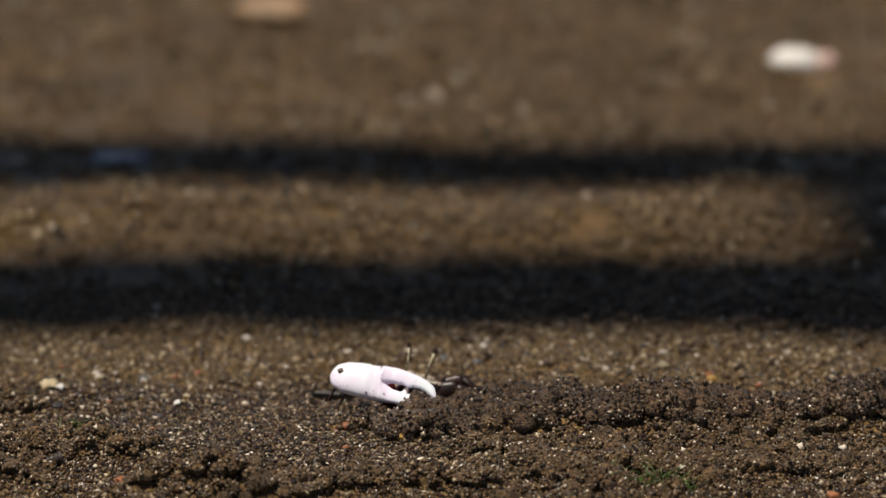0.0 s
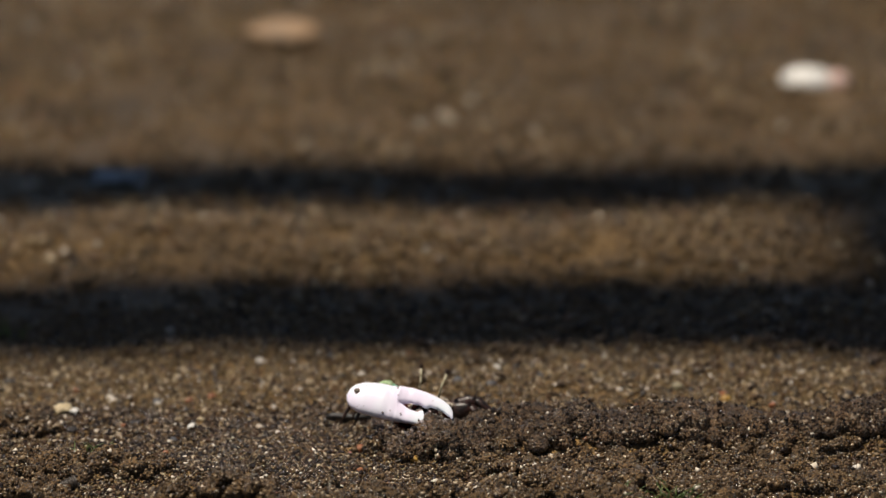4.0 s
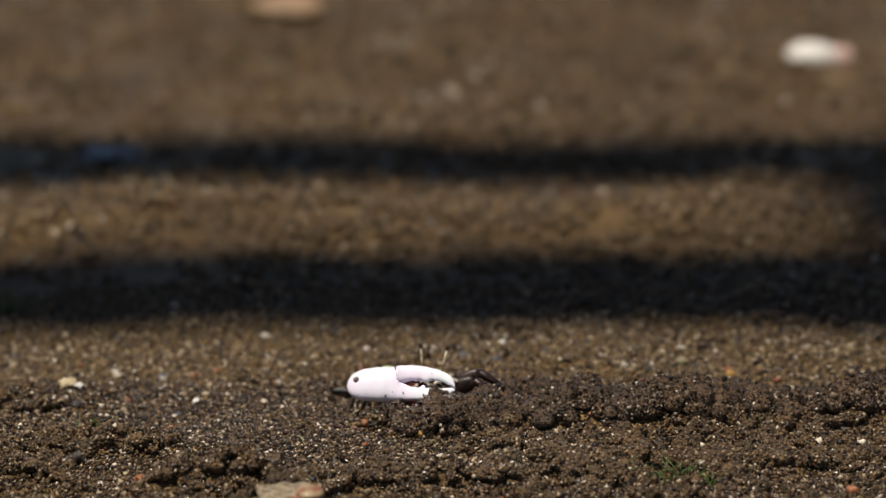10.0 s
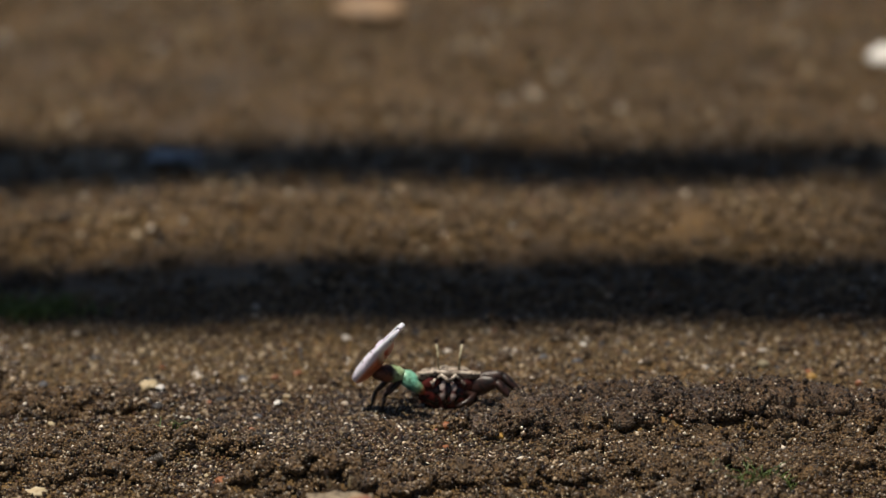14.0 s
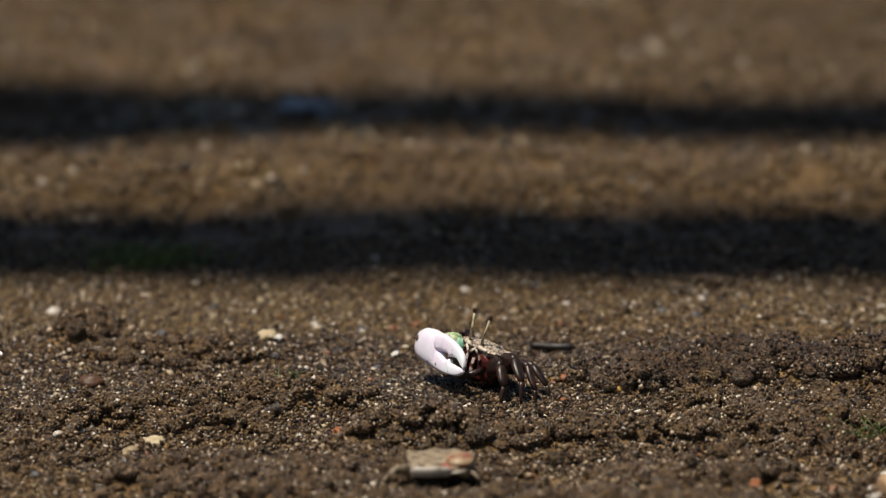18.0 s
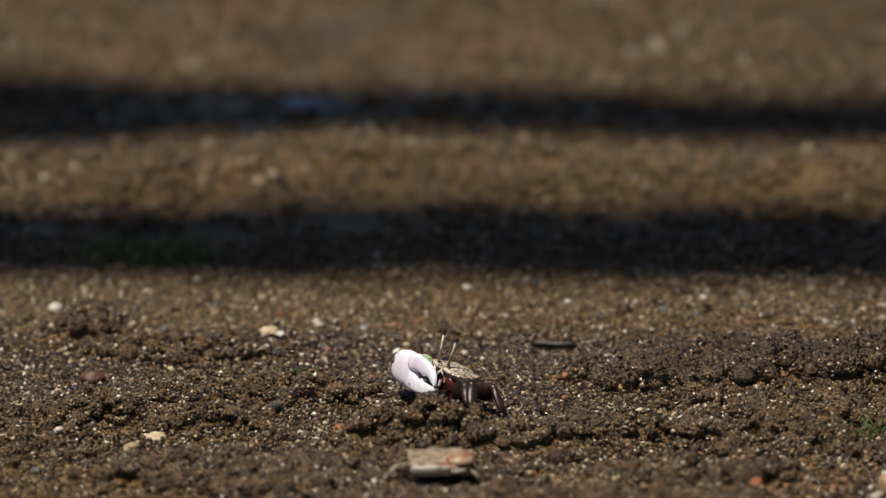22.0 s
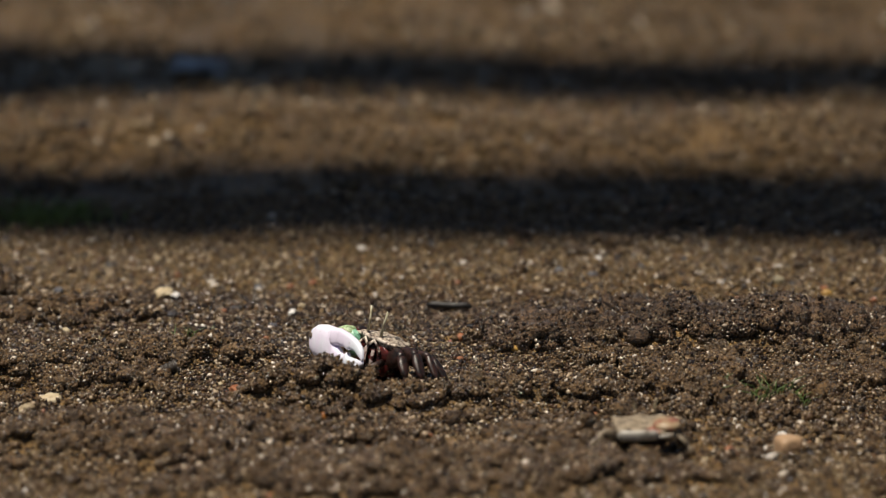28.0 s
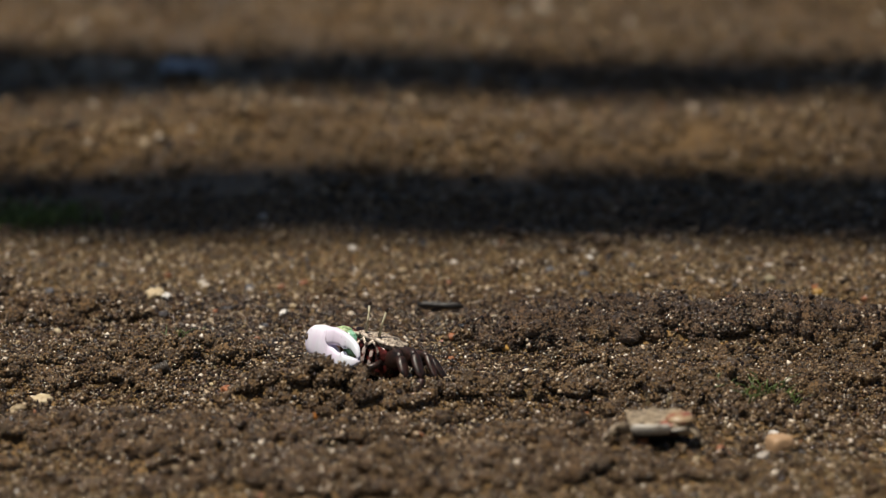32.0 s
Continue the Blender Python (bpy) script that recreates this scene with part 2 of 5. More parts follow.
def scatter(name, label, category, count, x0, x1, y0, y1, sizes, weight, material, sub=1, rough=0.2, flat=0.8, sink=0.35, smooth_shade=True, graded=0.0):
    """Lumps strewn on the ground, denser where weight(x, y) is high; one object of kind stuff."""
    n = int(count * 6 if count < 20000 else count * 2.4)
    x, y = rng.uniform(x0, x1, n), rng.uniform(y0, y1, n)
    keep = rng.random(n) < weight(x, y)
    x, y = x[keep][:count], y[keep][:count]
    n = len(x)
    base, faces = ball(sub) if sub else (np.array([(1, 0, 0), (-1, 0, 0), (0, 1, 0), (0, -1, 0), (0, 0, 1), (0, 0, -1)], float),
                                         np.array([(0, 2, 4), (2, 1, 4), (1, 3, 4), (3, 0, 4), (2, 0, 5), (1, 2, 5), (3, 1, 5), (0, 3, 5)]))
    s = np.exp(rng.normal(np.log(sizes[0]), sizes[1], n)) * (1 - graded + graded * roughness_at(x, y))
    s = np.minimum(s, sizes[0] * 1.55)
    v = np.einsum("nij,vj->nvi", turned(n), base * rng.uniform(0.75, 1.3, 3)) * (1 + rng.uniform(-rough, rough, (n, len(base), 1)))
    stretch = rng.uniform(0.75, 1.3, (n, 1, 3)) * np.array([1, 1, flat])
    v = v * s[:, None, None] * stretch
    z = height(x, y) + s * flat * (1 - 2 * sink)
    v += np.stack([x, y, z], -1)[:, None, :]
    f = faces[None] + (np.arange(n) * len(base))[:, None, None]
    ob = mesh_object(name, v.reshape(-1, 3), f.reshape(-1, 3), material, smooth_shade)
    return tagged(ob, label, category, kind="stuff")


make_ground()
PELLETS = scatter("sand_pellets", "dark wet sand pellets heaped in low ridges", "sand pellets", 3600, -0.19, 0.19, -0.2, 0.06, (0.00205, 0.25),
                  lambda x, y: smooth(0.3, 0.75, heaped(x, y)[1]) * smooth(-0.062, -0.046, y) * smooth(0.0, 0.02, x), PELLET, 2, 0.16, 0.94, 0.06, graded=0.25)
CLODS = scatter("sand_clods", "older brown sand pellets strewn on the flat", "sand pellets", 3600, -0.19, 0.19, -0.22, 0.12, (0.00180, 0.30),
                lambda x, y: roughness_at(x, y) ** 1.5 * (1 - smooth(0.2, 0.6, heaped(x, y)[1]) * smooth(-0.062, -0.046, y) * smooth(0.0, 0.02, x)), CLOD, 2, 0.16, 0.9, 0.16, graded=0.4)
scatter("sand_lumps", "brown sand lumps on the flat further off", "sand lumps", 9000, -0.28, 0.28, 0.10, 0.75, (0.00145, 0.5),
        lambda x, y: roughness_at(x, y) * (0.25 + 0.75 * smooth(0.33, 0.66, vnoise(x, y, 0.018, 15))), LUMP, 1, 0.2, 0.75, 0.25)
scatter("wet_grains", "glinting mixed sand grains strewn between pellets", "sand grains", 92000, -0.18, 0.18, -0.2, 0.13, (0.00048, 0.40),
        lambda x, y: (0.3 + 0.7 * np.exp(-((y + 0.03) / 0.075) ** 2)) * (0.12 + 0.88 * wet_at(x, y) - 0.5 * smooth(0.4, 0.8, roughness_at(x, y))), GRAIN, 0, 0.4, 0.9, 0.15)
scatter("dry_grains", "pale mixed sand grains on the smooth flat", "sand grains", 60000, -0.18, 0.18, -0.2, 0.15, (0.00050, 0.42),
        lambda x, y: (1 - 0.85 * wet_at(x, y)) * (1 - 0.8 * smooth(0.15, 0.5, roughness_at(x, y))), DRY_GRAIN, 0, 0.4, 0.9, 0.15, False)
scatter("far_grit", "mixed small stones strewn on the far flat", "grit", 16000, -0.3, 0.3, 0.13, 0.9, (0.0013, 0.45),
        lambda x, y: 0.15 + 0.85 * smooth(0.35, 0.65, vnoise(x, y, 0.03, 11)), DRY_GRAIN, 0, 0.3, 0.8, 0.2, False)
scatter("grit", "small pale and rusty stones strewn on sand", "grit", 3000, -0.24, 0.24, -0.23, 0.7, (0.00085, 0.45),
        lambda x, y: np.full_like(x, 0.8), GRIT, 1, 0.25, 0.7, 0.2, False)


def crumbs(lumps, share, material, name, label):
    """Grains that stick to the pellets, so that each looks gritty."""
    me = lumps.data
    co = np.empty(len(me.vertices) * 3, np.float32)
    me.vertices.foreach_get("co", co)
    co = co.reshape(-1, 42, 3)
    mid = co.mean(axis=1, keepdims=True)
    up = co[..., 2] > mid[..., 2] - 0.0003
    pick = co[up & (rng.random(up.shape) < share)]
    n = len(pick)
    base = np.array([(1, 0, 0), (-1, 0, 0), (0, 1, 0), (0, -1, 0), (0, 0, 1), (0, 0, -1)], float)
    faces = np.array([(0, 2, 4), (2, 1, 4), (1, 3, 4), (3, 0, 4), (2, 0, 5), (1, 2, 5), (3, 1, 5), (0, 3, 5)])
    size = np.exp(rng.normal(np.log(0.00046), 0.38, n))[:, None, None]
    v = np.einsum("nij,vj->nvi", turned(n), base) * size * rng.uniform(0.6, 1.5, (n, 6, 1)) + pick[:, None, :]
    f = faces[None] + (np.arange(n) * 6)[:, None, None]
    tagged(mesh_object(name, v.reshape(-1, 3), f.reshape(-1, 3), material), label, "sand grains", kind="stuff")


crumbs(PELLETS, 1.0, CRUMB, "dark_crumbs", "dark wet grains stuck to the heaped pellets")
crumbs(CLODS, 1.0, CLOD_GRAIN, "sand_crumbs", "mixed wet grains stuck to the older pellets")


# ---- shaping helpers ----
def part(name, bm, material, parent=None, label="", smooth_shade=True):
    me = bpy.data.meshes.new(name)
    bmesh.ops.recalc_face_normals(bm, faces=bm.faces)
    bm.to_mesh(me)
    bm.free()
    for p in me.polygons:
        p.use_smooth = smooth_shade
    me.materials.append(material)
    ob = new(name, me)
    if parent is not None:
        ob.parent = parent
    return tagged(ob, label) if label else ob


def loft(rings, bm=None):
    """A closed skin through rings of equally many points."""
    bm = bm or bmesh.new()
    vs = [[bm.verts.new(p) for p in r] for r in rings]
    n = len(vs[0])
    for a, b_ in zip(vs, vs[1:]):
        for i in range(n):
            bm.faces.new((a[i], a[(i + 1) % n], b_[(i + 1) % n], b_[i]))
    bm.faces.new(vs[0][::-1])
    bm.faces.new(vs[-1])
    return bm


def ring(c, u, v, a, b_, n=14, power=1.0):
    """An oval ring round c in the plane of u and v."""
    out = []
    for i in range(n):
        t = 2 * math.pi * i / n
        cu, sv = math.cos(t), math.sin(t)
        cu, sv = math.copysign(abs(cu) ** power, cu), math.copysign(abs(sv) ** power, sv)
        out.append(Vector(c) + Vector(u) * (a * cu) + Vector(v) * (b_ * sv))
    return out


def limb(points, radii, side, n=10, bm=None):
    """A jointed limb: oval rings along points; radii are (across side, along side)."""
    pts = [Vector(p) for p in points]
    rings = []
    for i, p in enumerate(pts):
        d = (pts[min(i + 1, len(pts) - 1)] - pts[max(i - 1, 0)]).normalized()
        w = Vector(side) - d * d.dot(Vector(side))
        w.normalize()
        u = d.cross(w)
        a, b_ = radii[i]
        rings.append(ring(p, u, w, a, b_, n))
    return loft(rings, bm)


def lump_bm(rx, ry, rz, seed, rough=0.25, sub=2, cut=0.0):
    """A weathered stone: a ball pushed in and out, its facets flattened by cut."""
    bm = bmesh.new()
    bmesh.ops.create_icosphere(bm, subdivisions=sub, radius=1)
    off = Vector((seed * 3.1, seed * 1.7, seed * 0.9))
    for v in bm.verts:
        c = v.co.copy()
        r = 1 + rough * noise.noise(c * 1.3 + off) + rough * 0.5 * noise.noise(c * 3 + off)
        if cut:
            m = max(abs(c.x), abs(c.y), abs(c.z))
            r *= 1 + cut * (1 / m - 1)
        v.co = Vector((c.x * rx, c.y * ry, c.z * rz)) * r
    return bm


# ---- crab ----
def shell_material(name, pale, mid, dark, size=0.0016, rough=0.45, stops=(0.43, 0.48, 0.55)):
    m, nt, b = nodes_of(name, rough, 0.5)
    a = tex(nt, NOISE, size, 4)
    v = tex(nt, VORO, size * 0.7, out=0)
    col = ramp(nt, a, ((stops[0], dark), (stops[1], mid), (stops[2], pale)))
    spots = ramp(nt, v, ((0.12, (0.35, 0.3, 0.28)), (0.3, (1, 1, 1))))
    nt.links.new(mixc(nt, 0.6, col, mixc(nt, 1.0, col, spots, "MULTIPLY")), b.inputs["Base Color"])
    bump(nt, b, tex(nt, NOISE, size * 0.35, 4), 0.35, 0.0003)
    return m


CARAPACE = shell_material("mottled carapace", (0.56, 0.49, 0.40), (0.27, 0.21, 0.155), (0.022, 0.017, 0.015), 0.0007, 0.45, (0.40, 0.46, 0.58))
LEG = shell_material("dark red-brown leg", (0.034, 0.0148, 0.0115), (0.0165, 0.0088, 0.0073), (0.0078, 0.0055, 0.0049), 0.0013, 0.36)
FACE = shell_material("crimson and brown face", (0.075, 0.012, 0.011), (0.025, 0.008, 0.007), (0.008, 0.005, 0.005), 0.0018, 0.2)
MOUTH = shell_material("grey white mouthpart", (0.42, 0.35, 0.33), (0.13, 0.045, 0.04), (0.022, 0.009, 0.009), 0.0018, 0.22)
RIM = shell_material("off-white rim", (0.7, 0.63, 0.54), (0.4, 0.32, 0.26), (0.06, 0.045, 0.04), 0.0013, 0.3)
STALK = shell_material("translucent olive stalk", (0.50, 0.47, 0.33), (0.36, 0.33, 0.22), (0.2, 0.17, 0.11), 0.002, 0.25)
EYE_MAT = stone_material("dark glossy eye", (0.035, 0.022, 0.016), (0.01, 0.008, 0.008), 0.001, 0.08, 0.00001)
CRIMSON = shell_material("crimson cheek", (0.12, 0.023, 0.02), (0.06, 0.013, 0.012), (0.03, 0.009, 0.009), 0.0016, 0.25, (0.36, 0.44, 0.58))
THIGH = shell_material("dark red thigh", (0.08, 0.0155, 0.012), (0.028, 0.0098, 0.008), (0.010, 0.0062, 0.0055), 0.003, 0.24)
SPOT = stone_material("dark sunken spot", (0.13, 0.10, 0.075), (0.02, 0.016, 0.014), 0.0008, 0.4, 0.0002)


def claw_material():
    m, nt, b = nodes_of("white claw with an orange inner face", 0.32, 0.5)
    tc = nt.nodes.new("ShaderNodeTexCoord")
    sep = nt.nodes.new("ShaderNodeSeparateXYZ")
    nt.links.new(tc.outputs["Object"], sep.inputs[0])
    white = ramp(nt, tex(nt, NOISE, 0.012, 2), ((0.38, (0.83, 0.91, 1.0)), (0.62, (0.86, 0.80, 0.99))))
    specks = ramp(nt, tex(nt, NOISE, 0.0012, 2), ((0.27, (0.3, 0.24, 0.2)), (0.31, (1, 1, 1))))
    white = mixc(nt, 1.0, white, specks, "MULTIPLY")
    orange = ramp(nt, tex(nt, NOISE, 0.004, 4), ((0.3, (0.38, 0.085, 0.035)), (0.7, (0.6, 0.2, 0.1))))
    along = nt.nodes.new("ShaderNodeMath")
    along.operation = "MULTIPLY"
    along.inputs[1].default_value = 30.0
    nt.links.new(sep.outputs[0], along.inputs[0])
    tips = ramp(nt, along.outputs[0], ((0.5, (0, 0, 0)), (0.72, (1, 1, 1))))
    orange = mixc(nt, red_of(nt, tips), orange, (0.72, 0.58, 0.52))
    shift = nt.nodes.new("ShaderNodeMath")
    shift.operation = "MULTIPLY_ADD"
    shift.inputs[1].default_value, shift.inputs[2].default_value = 400.0, 0.25
    nt.links.new(sep.outputs[1], shift.inputs[0])
    inner = ramp(nt, shift.outputs[0], ((0.2, (0, 0, 0)), (0.6, (1, 1, 1))))
    nt.links.new(mixc(nt, red_of(nt, inner), white, orange), b.inputs["Base Color"])
    bump(nt, b, tex(nt, NOISE, 0.001, 3), 0.08, 0.0002)
    return m


CLAW = claw_material()


def arm_material():
    m, nt, b = nodes_of("green arm, orange at its base", 0.35, 0.5)
    tc = nt.nodes.new("ShaderNodeTexCoord")
    sep = nt.nodes.new("ShaderNodeSeparateXYZ")
    nt.links.new(tc.outputs["Object"], sep.inputs[0])
    along = nt.nodes.new("ShaderNodeMath")
    along.operation = "MULTIPLY"
    along.inputs[1].default_value = 80.0
    nt.links.new(sep.outputs[0], along.inputs[0])
    col = ramp(nt, along.outputs[0], ((0.0, (0.45, 0.07, 0.03)), (0.13, (0.5, 0.13, 0.05)), (0.22, (0.22, 0.36, 0.2)), (0.45, (0.17, 0.48, 0.37)), (1.0, (0.3, 0.54, 0.36))))
    mott = ramp(nt, tex(nt, NOISE, 0.0011, 5), ((0.34, (0.25, 0.26, 0.22)), (0.46, (0.85, 0.88, 0.85)), (0.62, (1.3, 1.22, 1.25))))
    nt.links.new(mixc(nt, 1.0, col, mott, "MULTIPLY"), b.inputs["Base Color"])
    bump(nt, b, tex(nt, NOISE, 0.0008, 4), 0.4, 0.0002)
    return m


ARM = arm_material()


def wrist_material():
    m = shell_material("red-brown wrist, green at the elbow", (0.2, 0.07, 0.04), (0.11, 0.035, 0.02), (0.05, 0.02, 0.015), 0.003, 0.45)
    nt = m.node_tree
    b = nt.nodes["Principled BSDF"]
    old = b.inputs["Base Color"].links[0].from_socket
    tc = nt.nodes.new("ShaderNodeTexCoord")
    sep = nt.nodes.new("ShaderNodeSeparateXYZ")
    nt.links.new(tc.outputs["Object"], sep.inputs[0])
    along = nt.nodes.new("ShaderNodeMath")
    along.operation = "MULTIPLY"
    along.inputs[1].default_value = 100.0
    nt.links.new(sep.outputs[0], along.inputs[0])
    mask = ramp(nt, along.outputs[0], ((0.3, (1, 1, 1)), (0.46, (0, 0, 0))))
    green = ramp(nt, tex(nt, NOISE, 0.0011, 5), ((0.33, (0.12, 0.18, 0.08)), (0.46, (0.32, 0.47, 0.24)), (0.62, (0.5, 0.62, 0.4))))
    nt.links.new(mixc(nt, red_of(nt, mask), old, green), b.inputs["Base Color"])
    return m


WRIST = wrist_material()
CL = 0.0322


def curve(v, table):
    return float(np.interp(v, [p[0] for p in table], [p[1] for p in table]))


def claw_bm():
    """Palm and fixed finger: heel at x = 0, blunt tip at x = CL, outer face towards -y; low saw teeth and one large tooth."""
    top = ((0, 0.0), (0.02, 0.0021), (0.06, 0.0036), (0.14, 0.0048), (0.28, 0.0054), (0.42, 0.0053), (0.47, 0.0050), (0.480, 0.0024), (0.487, 0.0010), (0.50, 0.0004), (0.52, 0.0001), (0.55, -0.0004), (0.58, -0.0009), (0.6, -0.0012),
           (0.655, -0.0014), (0.68, -0.0015), (0.695, -0.0009), (0.71, -0.0006), (0.722, -0.0009), (0.735, -0.0017), (0.75, -0.0016), (0.77, -0.0018), (0.79, -0.0016), (0.81, -0.0019), (0.83, -0.0017),
           (0.85, -0.0019), (0.87, -0.0017), (0.90, -0.0019), (0.93, -0.0018), (0.97, -0.0017), (0.99, -0.0019), (1, -0.0022))
    low = ((0, -0.0004), (0.02, -0.0024), (0.06, -0.0037), (0.14, -0.0047), (0.3, -0.0052), (0.5, -0.0053), (0.7, -0.0053), (0.85, -0.0048), (0.93, -0.0041), (0.97, -0.0034), (0.99, -0.0029), (1, -0.0026))
    wide = ((0, 0.0003), (0.02, 0.0012), (0.06, 0.0019), (0.16, 0.0025), (0.35, 0.0027), (0.5, 0.0021), (0.56, 0.0014), (0.6, 0.0012), (0.8, 0.0010), (0.95, 0.0008), (0.99, 0.0005), (1, 0.0002))
    xs = sorted(set([i / 64 for i in range(65)] + [0.01, 0.03, 0.47, 0.475, 0.48, 0.487, 0.495, 0.695, 0.71, 0.722, 0.735, 0.985, 0.995]))
    rings = []
    for f in xs:
        t, l, w = curve(f, top), curve(f, low), curve(f, wide)
        rings.append(ring((f * CL, -0.5 * max(0.0, curve(f, ((0.5, 0.0), (0.6, 0.0012), (1.0, 0.0008)))), (t + l) / 2), (0, 1, 0), (0, 0, 1), w, max(0.0002, (t - l) / 2), 20, 0.82 if f < 0.42 else 0.62))
    return loft(rings)


def finger_bm():
    """The movable upper finger: a broad arch that bends down over the tip, with low teeth; a small step where it joins the palm."""
    top = ((0.455, 0.0049), (0.462, 0.0053), (0.5, 0.0055), (0.6, 0.0054), (0.7, 0.0050), (0.75, 0.0047), (0.85, 0.0038), (0.9, 0.0031), (0.94, 0.0024), (0.97, 0.0015), (0.99, 0.0004), (1.0, -0.0008))
    low = ((0.455, 0.0008), (0.47, 0.0002), (0.49, 0.0000), (0.51, 0.0002), (0.55, 0.0006), (0.6, 0.0009), (0.64, 0.0006), (0.66, 0.0009), (0.69, 0.0007), (0.72, 0.0002), (0.75, 0.0001), (0.77, 0.0006), (0.80, 0.0007), (0.82, 0.0004),
           (0.84, 0.0006), (0.87, 0.0003), (0.9, 0.0000), (0.94, -0.0008), (0.97, -0.0012), (0.99, -0.0017), (1.0, -0.0018))
    wide = ((0.455, 0.0018), (0.462, 0.0025), (0.5, 0.0021), (0.56, 0.0014), (0.6, 0.0012), (0.85, 0.0010), (0.96, 0.0008), (1.0, 0.0004))
    rings = []
    for i in range(45):
        f = 0.455 + 0.545 * i / 44
        t, l, w = curve(f, top), curve(f, low), curve(f, wide)
        rings.append(ring((f * CL, -0.0003 - curve(f, ((0.5, 0.0), (0.6, 0.0007), (1.0, 0.0004))), (t + l) / 2), (0, 1, 0), (0, 0, 1), w, max(0.0002, (t - l) / 2), 20, 0.6))
    return loft(rings)


def carapace_bm(w=0.0096, l=0.0125, z=0.0125, dome=0.0017, rear=0.52, y0=None):
    """Top shell: wide pointed front corners, narrow behind, domed; front towards -y."""
    bm = bmesh.new()
    nu, nv = 20, 16
    grid = []
    for j in range(nv + 1):
        f = j / nv
        half = w * curve(f, ((0, 0.93), (0.06, 1.0), (0.2, 0.97), (0.5, 0.86 + 0.3 * (rear - 0.52)), (0.8, 0.68 + 0.8 * (rear - 0.52)), (1, rear)))
        line = []
        for i in range(nu + 1):
            u = 2 * i / nu - 1
            y = (-0.45 * l if y0 is None else y0) + f * l - 0.0012 * math.cos(u * math.pi / 2) * (1 - f)
            h = z + dome * (1 - abs(u) ** 2.6) * (1 - abs(2 * f - 0.85) ** 2.4 * 0.55) + 0.0007 * (abs(u) > 0.93) * (f < 0.1)
            h += 0.0004 * math.sin(9 * u) * math.sin(7 * f + 1)
            line.append(bm.verts.new((half * u, y, h)))
        grid.append(line)
    for a, b_ in zip(grid, grid[1:]):
        for i in range(nu):
            bm.faces.new((a[i], a[i + 1], b_[i + 1], b_[i]))
    top = list(bm.faces)
    got = bmesh.ops.extrude_face_region(bm, geom=top)
    for e in got["geom"]:
        if isinstance(e, bmesh.types.BMVert):
            e.co.z -= 0.0019
            e.co.x *= 0.97
            e.co.y *= 0.97
    return bm


def underbody_bm(w=0.0095, l=0.0115, z=0.012, y0=None):
    rings = []
    for f, k, lo in ((0, 0.6, 0.0048), (0.06, 0.82, 0.0024), (0.25, 0.95, 0.0016), (0.55, 0.9, 0.0018), (0.85, 0.65, 0.0036), (1, 0.35, 0.0065)):
        rings.append(ring((0, (-0.43 * l if y0 is None else y0) + f * l, (z + lo) / 2), (1, 0, 0), (0, 0, 1), w * k, (z - lo) / 2, 18, 0.8))
    return loft(rings)


def leg_parts(parent, side, i, material, scale=1.0, label="", spread=1.0, stout=1.0, upper=None):
    """A walking leg that turns about its hip: thigh, shank and tip."""
    y0 = (-0.0035, -0.0008, 0.0018, 0.0042)[i]
    yk = (-0.0058, -0.0026, 0.0022, 0.0065)[i] * spread
    yf = (-0.0070, -0.0036, 0.0030, 0.0100)[i] * spread
    xk, zk = (0.0132, 0.0150, 0.0148, 0.0126)[i] * side, (0.0104, 0.0118, 0.0117, 0.0104)[i]
    xf = (0.0186, 0.0220, 0.0215, 0.0186)[i] * side
    hip = Vector((0.0050 * side, y0, 0.0080))
    k, f = Vector((xk, yk, zk)), Vector((xf, yf, 0.0006))
    s = scale
    j = k.lerp(f, 0.58) + Vector((0.0012 * side, 0, 0.0012))
    rel = [(p - hip) * s for p in (hip, k, j, f)]
    d = rel[1] - rel[0]
    out = Vector((0, 0, 1))
    k = s * stout
    thigh = part("leg", limb([rel[0], d * 0.12, d * 0.3, d * 0.6, d * 0.88, d * 0.97, d * 1.03],
                             [(0.0006 * k, 0.0009 * k), (0.0008 * k, 0.0016 * k), (0.0010 * k, 0.0021 * k), (0.0010 * k, 0.0021 * k), (0.0009 * k, 0.0015 * k), (0.0008 * k, 0.0011 * k), (0.0004 * k, 0.0006 * k)], out),
                 upper or material, parent, label)
    thigh.location = hip * min(s, 1.0)
    a, b_ = rel[1], rel[2]
    part("shank", limb([a, a.lerp(b_, 0.08), a.lerp(b_, 0.35), a.lerp(b_, 0.75), b_],
                       [(0.0006 * k, 0.0008 * k), (0.0009 * k, 0.0011 * k), (0.0009 * k, 0.0013 * k), (0.0007 * k, 0.0011 * k), (0.0005 * k, 0.0006 * k)], (0, 1, 0)), material, thigh)
    part("leg_tip", limb([b_, b_.lerp(rel[3], 0.15), b_.lerp(rel[3], 0.5), rel[3]],
                         [(0.0005 * k, 0.0006 * k), (0.0006 * k, 0.0007 * k), (0.0004 * k, 0.0005 * k), (0.0001 * k, 0.0001 * k)], (0, 1, 0)), material, thigh)
    return thigh


